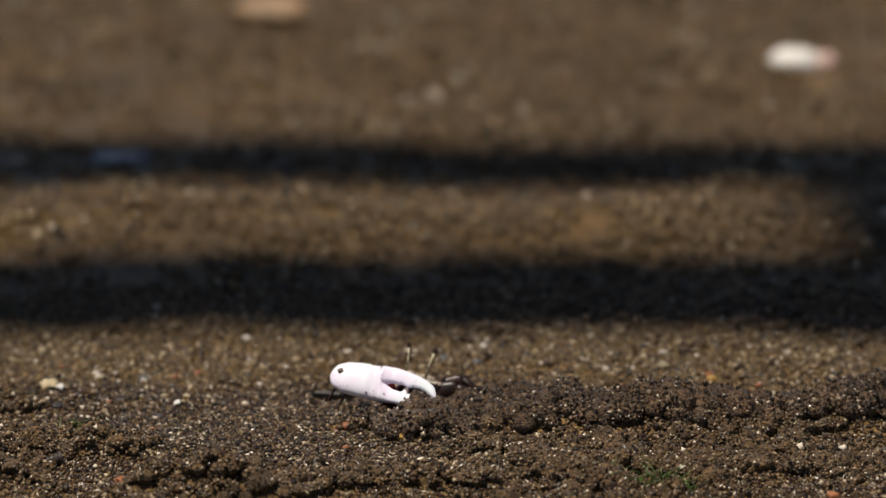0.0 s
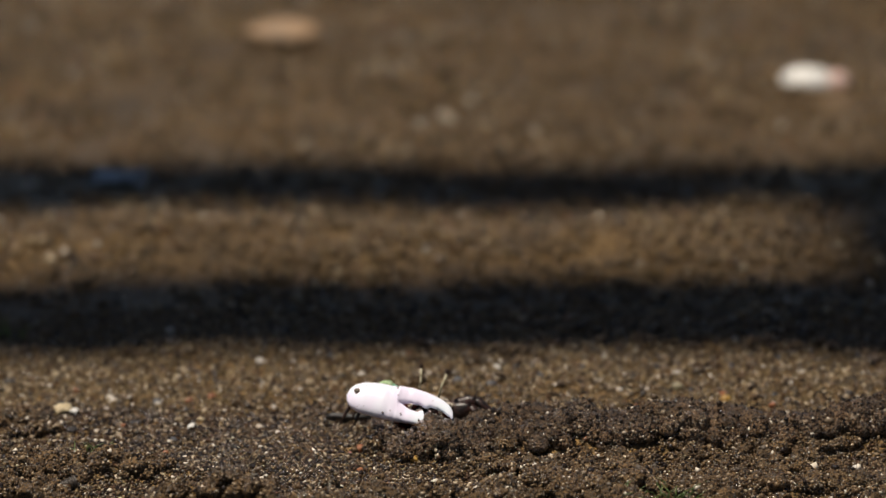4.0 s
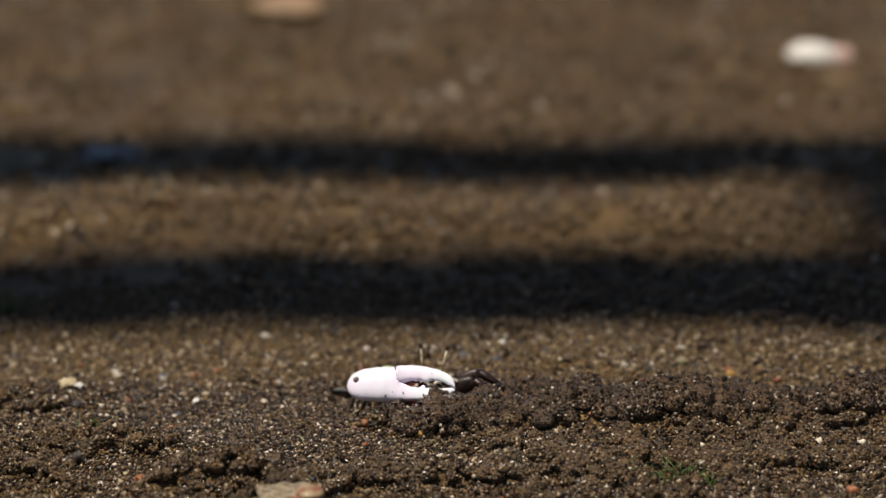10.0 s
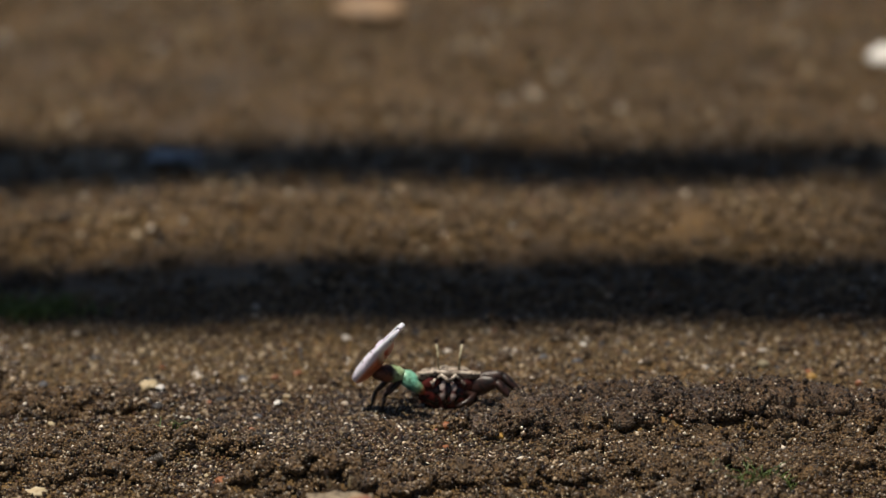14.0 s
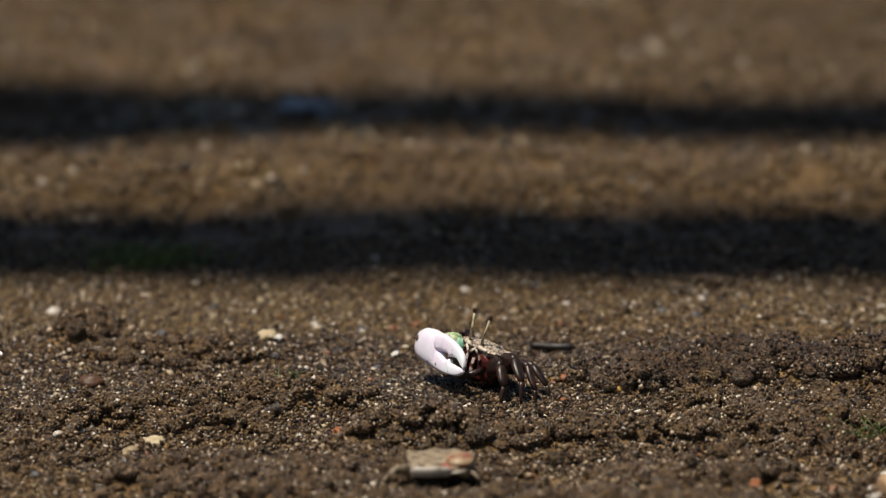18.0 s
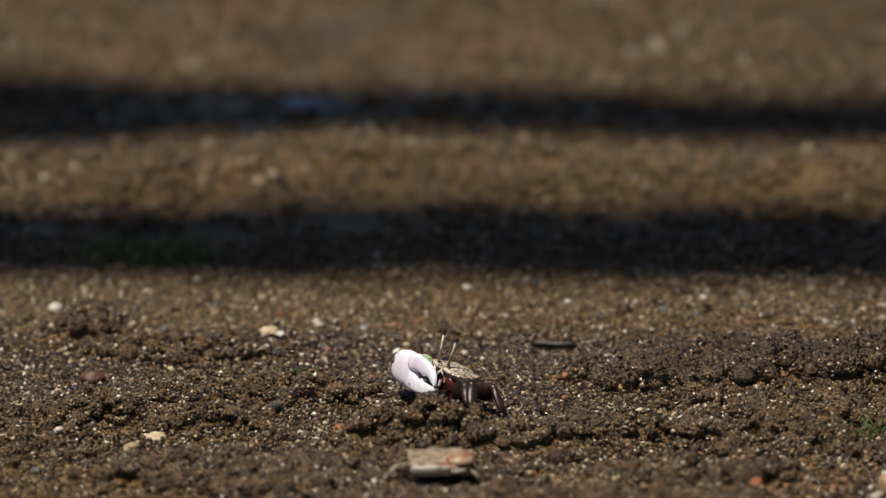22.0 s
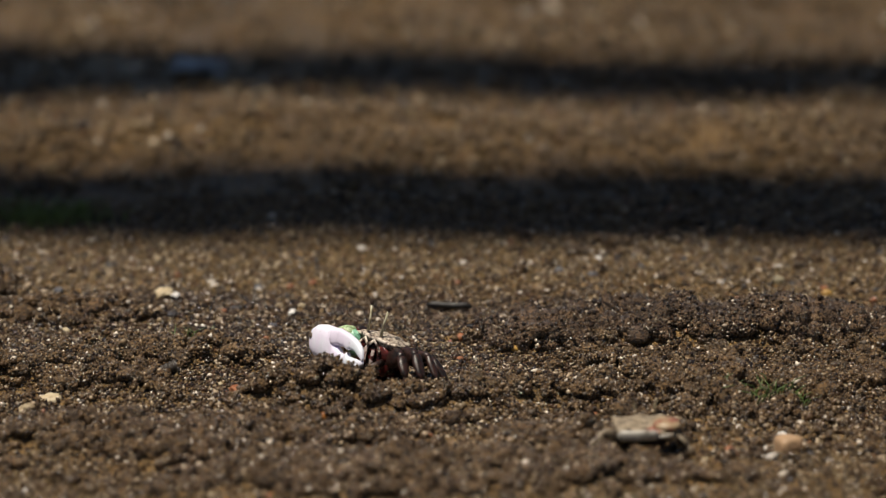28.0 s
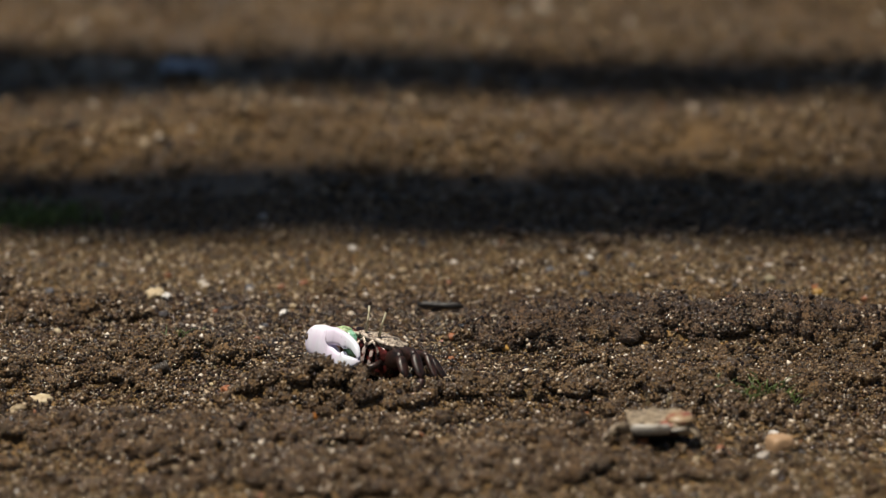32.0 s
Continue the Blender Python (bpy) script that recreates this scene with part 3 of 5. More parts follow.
def eye_parts(parent, side, material, length=0.0078, s=1.0):
    st = part("eye_stalk", limb([(0, 0, 0), (0.0002 * side, 0, length * 0.5), (0.0009 * side, 0, length)],
                                [(0.00046 * s, 0.00046 * s), (0.00028 * s, 0.00028 * s), (0.00036 * s, 0.00036 * s)], (0, 1, 0), 8), material, parent)
    st.location = (0.0030 * side, -0.0058, 0.0140)
    bm = bmesh.new()
    bmesh.ops.create_uvsphere(bm, u_segments=12, v_segments=8, radius=0.00072 * s)
    eye = part("eye", bm, EYE_MAT, st, "dark bead-like eye")
    eye.location, eye.scale = (0.0009 * side, 0, length + 0.0004), (0.9, 0.9, 1.15)
    return st


def fiddler_crab():
    crab = new("fiddler_crab")
    tagged(crab, "dark fiddler crab with one huge white claw, standing on sand", "crab")
    part("carapace", carapace_bm(l=0.0100, y0=-0.0056), CARAPACE, crab, "cream and black mottled top shell")
    part("underbody", underbody_bm(0.0097, 0.0104, y0=-0.0054), FACE, crab, "glossy dark brown face and belly")
    for side in (-1, 1):
        part("mouthpart", limb([(0.0013 * side, -0.0058, 0.0108), (0.0017 * side, -0.0063, 0.0090), (0.0017 * side, -0.0063, 0.0062), (0.0010 * side, -0.0058, 0.0040)],
                               [(0.0004, 0.0003), (0.0008, 0.0003), (0.0009, 0.0003), (0.0004, 0.0003)], (0, 1, 0)), MOUTH, crab, "grey and dark red mouth plate")
        part("cheek", limb([(0.0028 * side, -0.0061, 0.0108), (0.0050 * side, -0.0059, 0.0098), (0.0070 * side, -0.0050, 0.0086), (0.0084 * side, -0.0036, 0.0076)],
                           [(0.0010, 0.0003), (0.0019, 0.0005), (0.0017, 0.0005), (0.0006, 0.0003)], (0, 1, 0)), CRIMSON, crab, "crimson cheek")
        part("face_mark", limb([(0.0038 * side, -0.0068, 0.0111), (0.0047 * side, -0.0067, 0.0100), (0.0045 * side, -0.0066, 0.0088)],
                               [(0.0002, 0.0002), (0.0006, 0.0003), (0.0002, 0.0002)], (0, 1, 0)), RIM, crab, "white mark beside the mouth")
        part("eye_socket", limb([(0.0022 * side, -0.0062, 0.0122), (0.0050 * side, -0.0056, 0.0116), (0.0078 * side, -0.0046, 0.0112)],
                                [(0.0004, 0.0005), (0.0009, 0.0006), (0.0004, 0.0004)], (0, 1, 0)), FACE, crab, "crimson hollow under the shell's rim")
        part("shell_edge", limb([(0.0088 * side, -0.0052, 0.0112), (0.0090 * side, -0.0030, 0.0102), (0.0082 * side, -0.0006, 0.0098), (0.0068 * side, 0.0022, 0.0100)],
                                [(0.0003, 0.0004), (0.0005, 0.0012), (0.0005, 0.0015), (0.0003, 0.0005)], (0, 0, 1)), LEG, crab, "black side of the shell")
        part("crescent", limb([(0.0092 * side, -0.0044, 0.0108), (0.0097 * side, -0.0036, 0.0100), (0.0097 * side, -0.0026, 0.0098), (0.0093 * side, -0.0016, 0.0104)],
                              [(0.0001, 0.0001), (0.0003, 0.0003), (0.0003, 0.0003), (0.0001, 0.0001)], (0, 0, 1)), MOUTH, crab, "white crescent mark on the shell's side")
        eye_parts(crab, side, STALK)
    part("front_rim", limb([(-0.0090, -0.0054, 0.0122), (-0.0065, -0.0063, 0.0128), (-0.003, -0.0069, 0.0131), (0.003, -0.0069, 0.0131), (0.0065, -0.0063, 0.0128), (0.0090, -0.0054, 0.0122)],
                           [(0.0002, 0.0002), (0.0003, 0.0005), (0.0003, 0.0006), (0.0003, 0.0006), (0.0003, 0.0005), (0.0002, 0.0002)], (0, 0, 1)), RIM, crab, "off-white front rim of the shell")
    part("brow", limb([(-0.0034, -0.0068, 0.0113), (-0.0021, -0.0070, 0.0123), (-0.0008, -0.0073, 0.0112), (0, -0.0074, 0.0108), (0.0008, -0.0073, 0.0112), (0.0021, -0.0070, 0.0123), (0.0034, -0.0068, 0.0113)],
                      [(0.0003, 0.0003), (0.0005, 0.0003), (0.0005, 0.0003), (0.0006, 0.0003), (0.0005, 0.0003), (0.0005, 0.0003), (0.0003, 0.0003)], (0, 1, 0)), RIM, crab, "white crooked brow between the eyes")
    for x in (-0.0074, -0.0056, -0.0041, 0.0043, 0.0060, 0.0077):
        dark = part("rim_spot", lump_bm(0.00055, 0.0003, 0.0004, x * 3000, 0.3, 1), SPOT, crab, "black spot on the shell's rim")
        dark.location = (x, -0.0066 + 4.0 * x * x / 0.2, 0.0131 - 6 * x * x)
    legs = [leg_parts(crab, s, i, LEG, 1.08 if s < 0 else 1.1, "glossy dark red-brown leg", 1.0, 1.3 if s > 0 and i < 2 else 0.96, THIGH if s < 0 else LEG) for s in (-1, 1) for i in range(4)]
    small = part("small_claw", limb([(0.0050, -0.0050, 0.0070), (0.0075, -0.0085, 0.0066), (0.0062, -0.0105, 0.0050), (0.0035, -0.0110, 0.0038), (0.0022, -0.0108, 0.0034)],
                                    [(0.0008, 0.0009), (0.0010, 0.0011), (0.0009, 0.0011), (0.0006, 0.0007), (0.0002, 0.0002)], (0, 0, 1)), LEG, crab, "small dark feeding claw")
    upper = part("upper_arm", limb([(0, 0, 0), (0.0022, 0, 0), (0.0052, 0, 0), (0.0080, 0, 0), (0.0100, 0, 0)],
                                   [(0.0012, 0.0013), (0.0017, 0.0020), (0.0021, 0.0027), (0.0021, 0.0027), (0.0012, 0.0015)], (0, 0, 1), 12), ARM, crab, "green upper arm, orange at the base")
    wrist = part("wrist", limb([(-0.001, 0, 0), (0.001, 0, 0), (0.004, 0, 0), (0.0072, 0, 0), (0.0095, 0, 0)],
                               [(0.0012, 0.0014), (0.0020, 0.0024), (0.0024, 0.0028), (0.0022, 0.0024), (0.0014, 0.0016)], (0, 0, 1), 12), WRIST, crab, "dark red-brown wrist joint")
    claw = part("claw", claw_bm(), CLAW, crab, "huge white claw, orange inside")
    part("upper_finger", finger_bm(), CLAW, claw)
    dot = part("spot", lump_bm(0.0010, 0.0007, 0.0010, 8, 0.2, 3), SPOT, claw, "grey-brown sunken spot near the heel")
    dot.location = (0.0031, -0.0018, 0.0011)
    for x, y, z, r in ((0.0146, -0.0019, 0.0043, 0.00030), (0.0152, -0.0026, 0.0020, 0.00018), (0.0185, -0.0016, 0.0038, 0.00028), (0.0171, -0.0021, -0.0034, 0.00022), (0.0118, -0.0020, -0.0040, 0.00026), (0.0222, -0.0013, 0.0036, 0.0002)):
        speck = part("sand_speck", lump_bm(r * 1.4, r, r, x * 900, 0.4, 1), SPOT, claw, "brown grain of sand stuck to the claw")
        speck.location = (x, y, z)
    return crab, claw, upper, wrist, legs


def plain_crab(label, shell, leg, scale=1.0):
    """A low crab whose broad hind edge hangs over its folded legs."""
    crab = new("crab")
    tagged(crab, label, "crab", "crabs without a big claw")
    s = scale
    part("carapace", carapace_bm(0.0088 * s, 0.0105 * s, 0.0068 * s, 0.0008 * s, 0.76), shell, crab, "flat grey-brown mottled top shell")
    # The dark leg colour puts the shade below the shell into the underside.
    part("underbody", underbody_bm(0.0074 * s, 0.0104 * s, 0.0064 * s), LEG, crab, "underside coloured dark for the shade beneath the shell")
    band = [(0.0078 * s * u, (0.0069 - 0.0010 * abs(u) ** 3) * s, (0.0066 - 0.0003 * u) * s) for u in (-0.36, -0.3, -0.1, 0.2, 0.5, 0.8, 0.94, 1)]
    part("hind_edge", limb(band, [(0.0002 * s, 0.0006 * s)] + [(0.0006 * s, 0.0015 * s)] * 6 + [(0.0002 * s, 0.0006 * s)], (0, 0, 1), 10), leg, crab, "smooth pale grey hind edge")
    side_band = [(-0.0030 * s, 0.0066 * s, 0.0061 * s), (-0.0052 * s, 0.0060 * s, 0.0060 * s), (-0.0072 * s, 0.0050 * s, 0.0058 * s)]
    part("flank_edge", limb(side_band, [(0.0003 * s, 0.0004 * s), (0.0005 * s, 0.0006 * s), (0.0002 * s, 0.0004 * s)], (0, 0, 1), 8), leg, crab, "thin whitish edge over the folded leg")
    lobe = part("shell_lobe", lump_bm(0.0040 * s, 0.0044 * s, 0.0014 * s, 4, 0.12), PINK_LOBE if shell is PALE_SHELL else shell, crab, "rounded swelling of the shell")
    lobe.location = (-0.0052 * s, 0.0014 * s, 0.0076 * s)
    for side in (-1, 1):
        st = eye_parts(crab, side, STALK, 0.004 * s, s)
        st.location = (0.0026 * side * s, -0.0058 * s, 0.0084 * s)
    legs = []
    for side in (-1, 1):
        for i in range(4):
            lg = leg_parts(crab, side, i, shell, ((0.40, 0.42, 0.45, 0.52), (0.40, 0.42, 0.45, 0.68))[side > 0][i] * s, "", 1.0, 1.1)
            lg.location.x += (0.0020, 0.0034)[side > 0] * s * side
            lg.location.y += 0.0012 * s * (i == 3)
            legs.append(lg)
    return crab, legs


MAIN, CLAW_OB, UPPER, WRIST_OB, MAIN_LEGS = fiddler_crab()
PALE_SHELL = shell_material("grey-brown shell", (0.30, 0.25, 0.18), (0.21, 0.165, 0.11), (0.06, 0.045, 0.035), 0.0016, 0.45, (0.36, 0.44, 0.58))
PINK_LOBE = shell_material("tan and pinkish shell", (0.34, 0.25, 0.155), (0.29, 0.20, 0.12), (0.24, 0.10, 0.065), 0.004, 0.4)


def rust_patch(m):
    """A rusty pink patch over one hind corner of the shell."""
    nt = m.node_tree
    b = nt.nodes["Principled BSDF"]
    old = b.inputs["Base Color"].links[0].from_socket
    tc = nt.nodes.new("ShaderNodeTexCoord")
    d = nt.nodes.new("ShaderNodeVectorMath")
    d.operation = "DISTANCE"
    d.inputs[1].default_value = (-0.0020, 0.0048, 0.0082)
    nt.links.new(tc.outputs["Object"], d.inputs[0])
    k = nt.nodes.new("ShaderNodeMath")
    k.operation = "MULTIPLY"
    k.inputs[1].default_value = 120.0
    nt.links.new(d.outputs["Value"], k.inputs[0])
    mask = ramp(nt, k.outputs[0], ((0.14, (0.95, 0.95, 0.95)), (0.30, (0, 0, 0))))
    nt.links.new(mixc(nt, red_of(nt, mask), old, (0.27, 0.075, 0.045)), b.inputs["Base Color"])


rust_patch(PALE_SHELL)
PALE_LEG = shell_material("pale grey leg", (0.40, 0.38, 0.34), (0.30, 0.28, 0.24), (0.15, 0.13, 0.11), 0.003, 0.35, (0.3, 0.4, 0.52))
PALE, PALE_LEGS = plain_crab("pale mottled crab with a rusty patch, crouching on sand", PALE_SHELL, PALE_LEG, 1.06)
BLUE_SHELL = shell_material("blue-grey shell", (0.36, 0.47, 0.60), (0.25, 0.33, 0.42), (0.11, 0.14, 0.18), 0.003)
FAR, FAR_LEGS = plain_crab("blue-grey crab crouching in the shadow band", BLUE_SHELL, PALE_LEG, 0.8)


# ---- unseen tree, added to cast the shadow bands on the flat ----
BARK = stone_material("grey-brown bark", (0.2, 0.15, 0.1), (0.07, 0.05, 0.035), 0.05, 0.8, 0.01)


def bough_bm(points, radii, n=14):
    rings = []
    pts = [Vector(p) for p in points]
    for i in range((len(pts) - 1) * 10 + 1):
        f = i / 10
        j = min(int(f), len(pts) - 2)
        p = pts[j].lerp(pts[j + 1], f - j)
        d = (pts[j + 1] - pts[j]).normalized()
        r = radii[j] + (radii[j + 1] - radii[j]) * (f - j)
        u = d.cross(Vector((0, 0.3, 1))).normalized()
        v = d.cross(u)
        c = []
        for k in range(n):
            t = 2 * math.pi * k / n
            q = p + (u * math.cos(t) + v * math.sin(t)) * r
            c.append(q + (q - p) * 0.14 * noise.noise(q * 14) + (q - p) * 0.2 * noise.noise(q * 40))
        rings.append(c)
    return loft(rings)


def overhead(x, y, z=4.2):
    """The place at height z whose shadow falls on (x, y)."""
    return (x + SUN.x / SUN.z * z, y + SUN.y / SUN.z * z, z)


def shade_tree():
    t = new("tree")
    tagged(t, "unseen bare tree added to cast the shadow bands on the flat", "tree")
    bx, by = overhead(1.6, 0.2)[:2]
    part("trunk", bough_bm([(bx + 0.35, by, -0.1), (bx + 0.25, by, 1.6), (bx + 0.08, by, 3.3), (bx, by, 5.0)], [0.2, 0.16, 0.14, 0.09]), BARK, t, "unseen grey-brown trunk added to carry the boughs")
    part("bough", bough_bm([overhead(1.6, 0.16), overhead(0.7, 0.138), overhead(0.15, 0.134), overhead(-0.15, 0.144), overhead(-0.9, 0.15)], [0.07, 0.058, 0.051, 0.046, 0.045]), BARK, t)
    part("bough", bough_bm([overhead(1.6, 0.30), overhead(0.7, 0.32), overhead(0.15, 0.311), overhead(-0.06, 0.312), overhead(-0.16, 0.318), overhead(-0.9, 0.33)], [0.05, 0.036, 0.032, 0.032, 0.046, 0.04]), BARK, t)
    # Added out of view to shade the flat's right edge.
    part("twig", bough_bm([overhead(0.27, 0.15), overhead(0.192, 0.2), overhead(0.186, 0.26), overhead(0.20, 0.32)], [0.042, 0.038, 0.036, 0.03]), BARK, t)
    return t


shade_tree()


# ---- stones, shells and litter ----
def stone(name, label, category, x, y, rx, ry, rz, material, turn=0, seed=1, rough=0.25, cut=0.0, sink=0.25, group=""):
    ob = part(name, lump_bm(rx, ry, rz, seed, rough, 3, cut), material)
    ob.matrix_world = pose(x, y, height_at(x, y) + rz * (1 - 2 * sink), 0, 0, turn)
    return tagged(ob, label, category, group)


WHITE_STONE = stone_material("white stone", (0.74, 0.74, 0.73), (0.52, 0.5, 0.46), 0.003)
CREAM = stone_material("cream shell", (0.56, 0.48, 0.33), (0.34, 0.26, 0.14), 0.0016)
TAN = stone_material("tan stone", (0.44, 0.29, 0.17), (0.3, 0.2, 0.12), 0.004)
RUST = stone_material("orange stone", (0.33, 0.125, 0.05), (0.14, 0.05, 0.02), 0.0015)
RED = stone_material("dull red stone", (0.23, 0.075, 0.055), (0.12, 0.04, 0.03), 0.003)
YELLOW = stone_material("yellow stone", (0.42, 0.26, 0.06), (0.2, 0.11, 0.03), 0.0015)
PINK = stone_material("pink stone", (0.52, 0.38, 0.34), (0.4, 0.26, 0.23), 0.003)
BLACK = stone_material("black charred wood", (0.018, 0.017, 0.017), (0.006, 0.006, 0.006), 0.002, 0.45)
AMBER = stone_material("amber bead", (0.3, 0.12, 0.03), (0.12, 0.045, 0.015), 0.002, 0.12, 0.00005)
DULL_WHITE = stone_material("stained white quartz", (0.62, 0.59, 0.55), (0.22, 0.18, 0.13), 0.0022)
DARK_STONE = stone_material("dark wet stone", (0.055, 0.052, 0.052), (0.018, 0.017, 0.017), 0.002, 0.3)
DULL_CREAM = stone_material("stained cream stone", (0.38, 0.31, 0.2), (0.15, 0.11, 0.06), 0.0018)
OLIVE = stone_material("olive grey stone", (0.26, 0.23, 0.15), (0.15, 0.13, 0.085), 0.003)
SLATE = stone_material("blue-grey stone", (0.085, 0.09, 0.105), (0.035, 0.037, 0.044), 0.002)

for n, (x, y, r) in enumerate(((-0.0258, 0.0824, 0.0015), (0.0225, 0.0572, 0.0010), (0.0788, 0.0817, 0.0011), (0.0706, 0.0308, 0.0009), (0.063, 0.0443, 0.0008),
                               (0.0249, -0.1613, 0.0022), (-0.0702, 0.0481, 0.0014), (0.0052, 0.0651, 0.0013), (-0.0134, 0.0475, 0.0010), (-0.0833, -0.1189, 0.0017), (0.0997, -0.0740, 0.0015), (0.0318, -0.0368, 0.0009), (-0.0252, 0.0534, 0.0008),
                               (0.0982, -0.0692, 0.0010), (-0.1490, 0.0560, 0.0022), (-0.1400, -0.0850, 0.0015), (-0.1335, -0.0800, 0.0013), (0.0910, -0.1390, 0.0014))):
    stone("pebble", "small rounded white pebble half set in sand", "pebble", x, y, r, r * 0.85, r * 0.72, DULL_WHITE, n * 37, n, group="white pebbles")
for n, (x, y, r) in enumerate(((-0.0785, -0.0271, 0.0014), (0.0060, -0.0235, 0.0012), (0.1133, 0.0387, 0.0012), (-0.0602, -0.0903, 0.0014), (0.0430, -0.1010, 0.0010),
                               (0.0095, -0.0215, 0.0013), (0.0400, -0.1460, 0.0013), (-0.0082, -0.1444, 0.0019), (0.0047, -0.0240, 0.0015))):
    stone("pebble", "small rusty orange pebble on sand", "pebble", x, y, r * 1.2, r, r * 0.8, RUST, n * 53, n + 20, group="orange pebbles")
for n, (x, y, r) in enumerate(((-0.0694, 0.0434, 0.0014), (-0.0558, 0.0395, 0.0012), (-0.0212, 0.0319, 0.0011), (-0.0832, -0.1209, 0.0019), (-0.0603, -0.1001, 0.0010), (-0.0657, -0.1449, 0.0013), (0.1004, 0.0647, 0.0011), (0.0822, 0.0396, 0.0013), (0.1177, -0.0718, 0.0012), (0.1489, -0.0422, 0.0015), (0.0551, -0.0440, 0.0012), (0.0781, -0.0317, 0.0010), (0.0999, -0.0752, 0.0019), (0.1170, -0.0714, 0.0012), (0.0923, -0.1503, 0.0020), (0.0532, -0.1022, 0.0011), (0.1336, 0.0490, 0.0013), (-0.0533, -0.1365, 0.0013), (-0.0777, -0.1070, 0.0011))):
    stone("pebble", "small white quartz pebble lying on damp sand", "pebble", x, y, r * 0.85, r * 0.72, r * 0.62, DULL_WHITE, n * 61, n + 80, 0.4, 0.3, sink=0.1, group="white pebbles")
for n, (x, y, r) in enumerate(((-0.1036, -0.0376, 0.0017), (-0.0598, -0.0934, 0.0016), (0.1273, 0.0256, 0.0014), (0.0830, -0.0660, 0.0017), (0.1434, -0.1001, 0.0020), (0.0587, -0.1396, 0.0022), (0.0859, -0.0575, 0.0019), (-0.0592, -0.0947, 0.0019), (0.0806, -0.1419, 0.0016), (0.0844, -0.0564, 0.0016))):
    stone("pebble", "rusty orange pebble lying on damp sand", "pebble", x, y, r * 0.88, r * 0.75, r * 0.6, RUST, n * 47, n + 110, 0.4, 0.3, sink=0.1, group="orange pebbles")
for n, (x, y, r) in enumerate(((-0.0834, 0.0343, 0.0022), (-0.0618, 0.0129, 0.0017), (-0.1011, 0.0674, 0.0020), (-0.1182, -0.1115, 0.0026), (0.0464, -0.0330, 0.0018), (-0.0781, -0.0639, 0.0023), (-0.0676, -0.1293, 0.0019), (-0.0613, -0.0851, 0.0020), (-0.0805, 0.0036, 0.0018))):
    stone("pebble", "dark grey angular pebble lying on damp sand", "pebble", x, y, r * 0.95, r * 0.8, r * 0.55, DARK_STONE, n * 29, n + 130, 0.45, 0.3, sink=0.15, group="dark grey pebbles")
for n, (x, y, r) in enumerate(((0.1390, -0.0645, 0.0014), (0.1150, -0.0791, 0.0014), (-0.0494, 0.0172, 0.0013), (0.0998, 0.0447, 0.0022), (-0.0993, 0.0170, 0.0024), (-0.1182, -0.0981, 0.0026), (-0.0872, 0.0718, 0.0016), (-0.0337, -0.0945, 0.0022), (-0.0617, -0.1253, 0.0020))):
    stone("pebble", "cream worn pebble lying on damp sand", "pebble", x, y, r * 0.9, r * 0.78, r * 0.55, OLIVE if n in (3, 4) else DULL_CREAM, n * 33, n + 150, 0.4, 0.3, sink=0.1, group="cream pebbles")
stone("pebble", "tiny yellow pebble on sand", "pebble", 0.0206, -0.0368, 0.0014, 0.0012, 0.0012, YELLOW, 10, 31)
stone("pebble", "yellow ochre pebble on damp sand", "pebble", 0.1136, 0.0313, 0.0018, 0.0014, 0.0012, YELLOW, 30, 35, sink=0.05)
stone("pebble", "tiny red pebble on sand", "pebble", 0.0019, -0.0251, 0.0011, 0.0010, 0.0009, RED, 10, 32)
stone("stone", "dull red flat stone on sand", "stone", 0.0213, -0.1299, 0.0036, 0.0032, 0.0018, RED, 20, 33, 0.35)
stone("stone", "square tan and cream stone chip on sand", "stone", 0.0972, -0.1392, 0.0034, 0.0031, 0.0030, TAN, 24, 34, 0.12, 0.95)
stone("stone", "pale tan flat stone lying far off", "stone", -0.0217, 0.5240, 0.0130, 0.013, 0.0050, stone_material("dull tan stone", (0.33, 0.22, 0.135), (0.2, 0.14, 0.09), 0.006), 5, 36, 0.3)
stone("stone", "brown rounded stone between sand pellets", "stone", -0.1333, -0.0255, 0.0036, 0.0030, 0.0024, stone_material("brown stone", (0.1, 0.05, 0.03), (0.05, 0.028, 0.018), 0.002), 0, 38)
stone("bead", "glossy amber seed between sand pellets", "seed", -0.0339, -0.1095, 0.0017, 0.0016, 0.0015, AMBER, 0, 39, 0.05)
for n, (x, y) in enumerate(((-0.1155, 0.0330), (0.0440, 0.0460), (0.0340, 0.0520), (-0.0560, 0.0420), (-0.1440, -0.1240))):
    stone("pebble", "blue-grey pebble on damp sand", "pebble", x, y, 0.0016, 0.0014, 0.0011, SLATE, n * 40, n + 50, group="blue-grey pebbles")

white = stone("stone", "white stone with a pink end, lying far off", "stone", 0.1575, 0.4530, 0.0090, 0.008, 0.0046, WHITE_STONE, 0, 35, 0.15)
end = part("pink_end", lump_bm(0.0046, 0.0060, 0.0040, 41, 0.15), PINK, white, "pink end of the stone")
end.location = (0.0105, 0, -0.0008)


